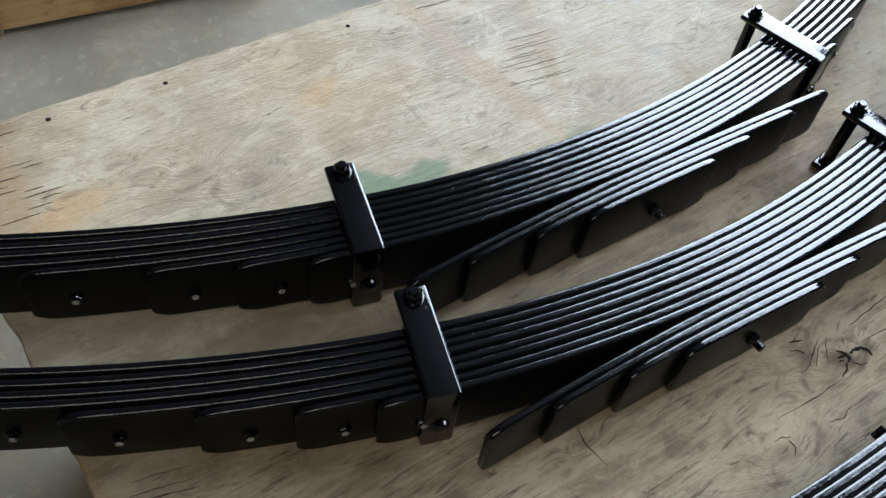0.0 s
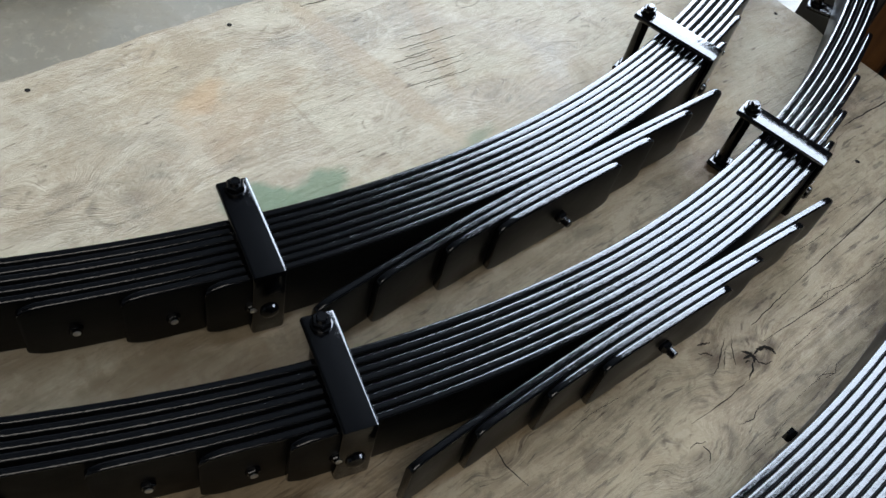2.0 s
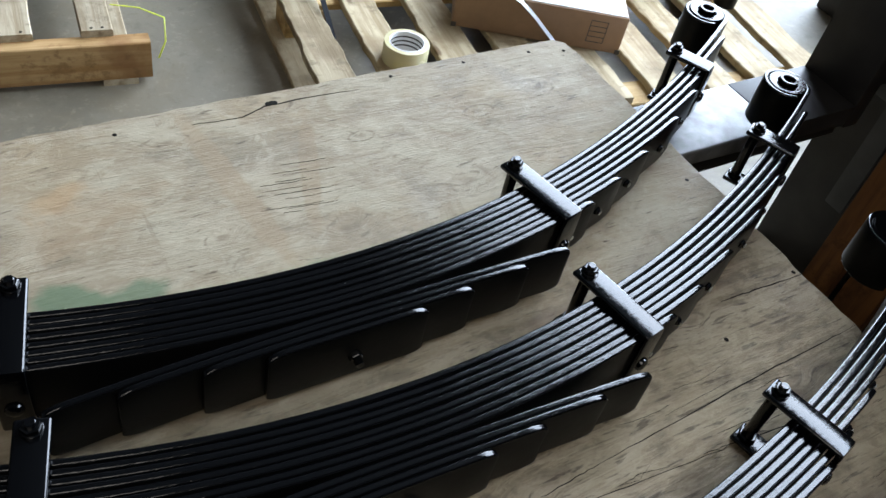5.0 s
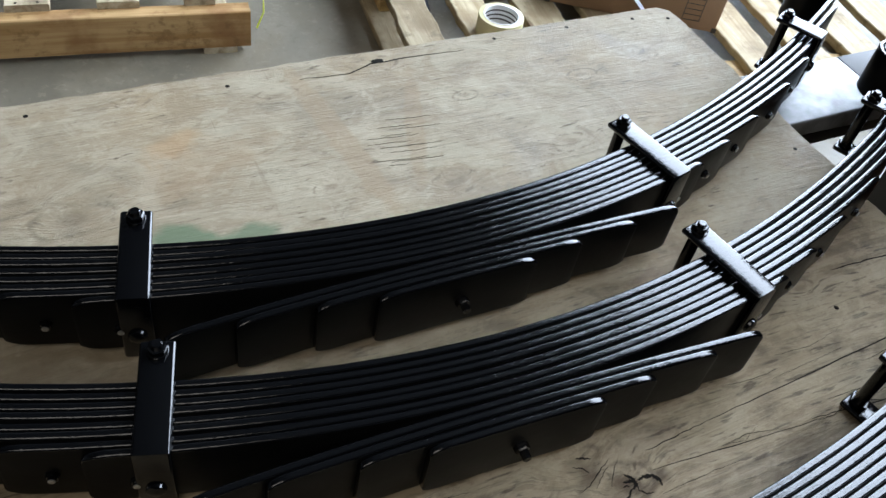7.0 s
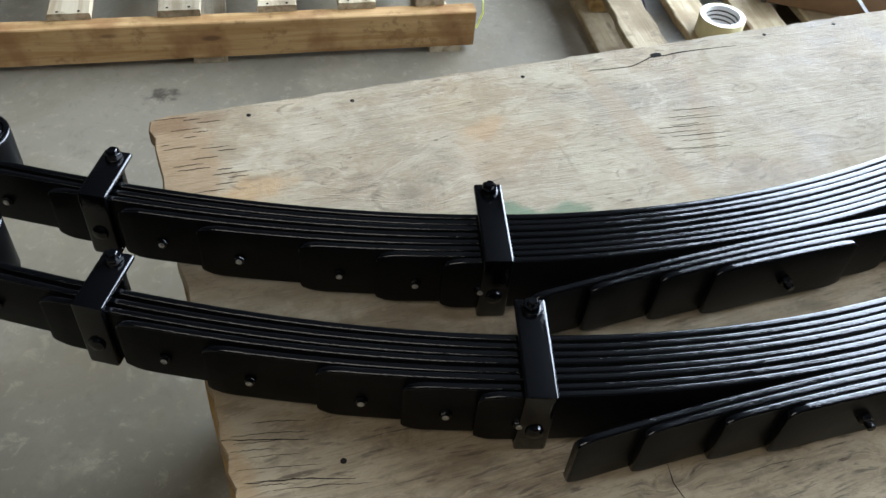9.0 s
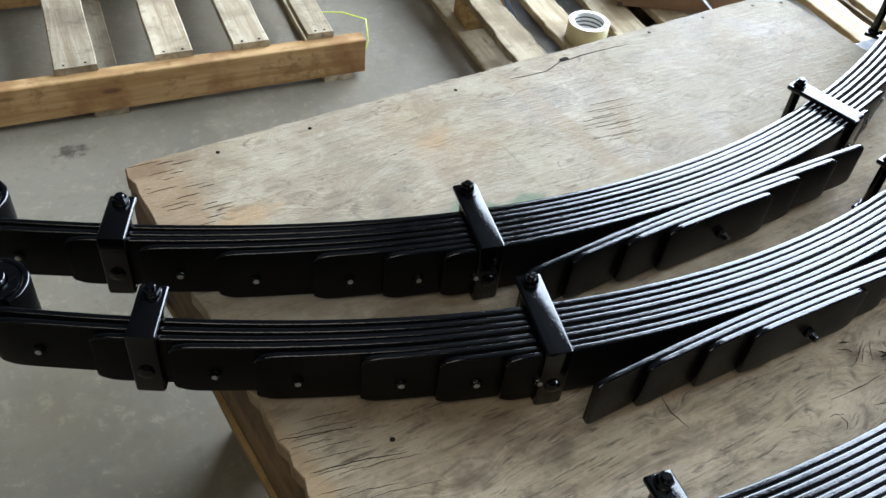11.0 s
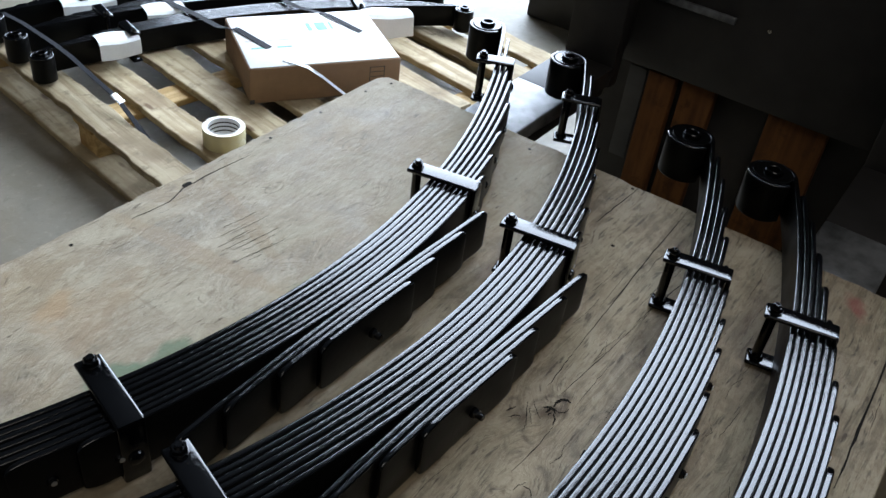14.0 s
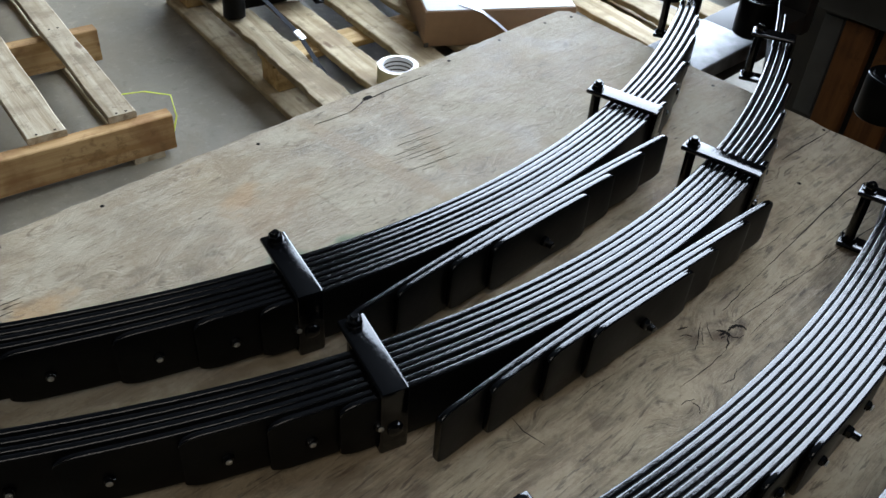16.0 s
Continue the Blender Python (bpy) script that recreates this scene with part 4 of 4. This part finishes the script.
strap([(1.78, 2.3, Z - 0.01), (1.75, 2.1, Z), (1.744, 1.92, Z + 0.004), (1.742, 1.84, Z), (1.735, 1.76, DECK + 0.1045), (1.72, 1.62, DECK + 0.1035)], 0.02, STRAP, "dark plastic strap crossing springs and carton")
strap([(2.05, 2.1, Z + 0.002), (2.02, 1.92, Z + 0.004), (2.0, 1.78, Z + 0.006), (1.995, 1.66, DECK + 0.1055), (1.985, 1.525, DECK + 0.1035)], 0.018, STRAP, "dark plastic strap over springs and carton")
strap([(1.70, 1.545, DECK + 0.104), (1.71, 1.505, DECK + 0.1035), (1.722, 1.483, DECK + 0.098), (1.75, 1.455, DECK + 0.07), (1.80, 1.40, DECK + 0.01)], 0.018, CLEAR_STRAP, "pale plastic strap end hanging down a carton")
strap([(0.90, 1.93, FLOOR + 0.06), (0.95, 1.88, FLOOR + 0.075), (0.995, 1.835, FLOOR + 0.07), (0.985, 1.80, FLOOR + 0.03), (0.962, 1.78, FLOOR + 0.003)], 0.004, YELLOW, "thin yellow-green strap end beside a pallet")


# ---- forklift and what stands behind ----
def forklift():
    t = thing("forklift", pose(0, 0, FLOOR), "black forklift carriage with worn bare steel forks", "forklift")
    b = bmesh.new()
    box(b, 1.905, 2.7, -1.6, 0.86, 0.46, 1.25, 0.02)
    body = part("carriage", b, DARK_STEEL, t, "matt black steel carriage and mast")
    b = bmesh.new()
    box(b, 1.895, 1.9045, 0.5, 0.675, 0.622, 0.636, 0.001)
    part("trim_strip", b, STEEL, body, "thin grey metal strip")
    for y, z in ((0.43, 0.632), (-0.05, 0.6)):
        b = bmesh.new()
        hex_head(b, 0.005, 0, 0.005, m=Matrix.Translation((1.905, y, z)) @ Matrix.Rotation(radians(-90), 4, "Y"))
        part("bolt", b, ZINC, body, "bright bolt head")
    for y, bare in ((0.69, 1.61), (0.042, 1.56)):
        # bare worn blade, its heel still painted, tapering towards the tip
        for name, x0, x1, mat, text in (("fork", 1.37 if y < 0.5 else 1.352, bare, STEEL, "worn bare steel fork"), ("fork_heel", bare + 0.0005, 1.798, DARK_STEEL, "black painted heel of the fork")):
            b = bmesh.new()
            low0, low1 = 0.4625 - 0.014 * (x0 - 1.352) / 0.45, 0.4625 - 0.014 * (x1 - 1.352) / 0.45
            prof = ((x0, low0), (x0, 0.4885), (x1, 0.4895), (x1, low1))
            lo = [b.verts.new((x, y, z)) for x, z in prof]
            hi = [b.verts.new((x, y + 0.12, z)) for x, z in prof]
            for q in range(4):
                r = (q + 1) % 4
                b.faces.new((lo[q], lo[r], hi[r], hi[q]))
            b.faces.new(lo)
            b.faces.new(list(reversed(hi)))
            bmesh.ops.recalc_face_normals(b, faces=b.faces)
            bmesh.ops.bevel(b, geom=list(b.edges), offset=0.004 if name == "fork" else 0.0015, segments=3, profile=0.5, affect="EDGES")
            part(name, b, mat, t, text)
        b = bmesh.new()
        box(b, 1.7985, 1.838, y, y + 0.12, 0.44, 0.9, 0.004)
        part("fork_shank", b, DARK_STEEL, t, "black upright fork shank")
        b = bmesh.new()
        box(b, 1.8385, 1.9045, y + 0.02, y + 0.1, 0.5, 0.86, 0.004)
        part("fork_hook", b, DARK_STEEL, t)
        b = bmesh.new()
        box(b, 1.375, 1.798, y + 0.01, y + 0.11, 0.424, 0.4478, 0.002)
        part("fork_pad", b, DARK_STEEL, t)
    return t


forklift()


def timber_crate():
    t = thing("timber_crate", pose(0, 0, FLOOR), "crate of upright amber planks coloured dark for deep shade", "crate")
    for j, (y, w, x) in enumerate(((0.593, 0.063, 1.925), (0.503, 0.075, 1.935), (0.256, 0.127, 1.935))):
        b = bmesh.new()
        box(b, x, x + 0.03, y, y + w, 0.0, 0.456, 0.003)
        part("plank", b, AMBER_SHADE_Z, t, "upright amber wooden plank")
    b = bmesh.new()
    box(b, 1.93, 1.936, 0.662, 0.704, 0.22, 0.452, 0.002)
    part("corner_plate", b, DULL_STEEL, t, "grey steel plate on the crate's corner")
    b = bmesh.new()
    box(b, 1.98, 2.0, -1.55, 0.82, 0.0, 0.456, 0.003)
    part("back_panel", b, DARK_STEEL, t, "dark panel behind the planks")


timber_crate()


def dark_cabinet():
    t = thing("low_cabinet", pose(2.95, 1.0, FLOOR), "low black cabinet on bright concrete", "cabinet")
    b = bmesh.new()
    box(b, 0, 0.6, 0, 0.53, 0.0, 0.3, 0.012)
    part("cabinet_body", b, DARK_STEEL, t)
    b = bmesh.new()
    box(b, -0.008, 0.608, -0.008, 0.538, 0.3, 0.315, 0.004)
    part("cabinet_top", b, DARK_STEEL, t)


dark_cabinet()
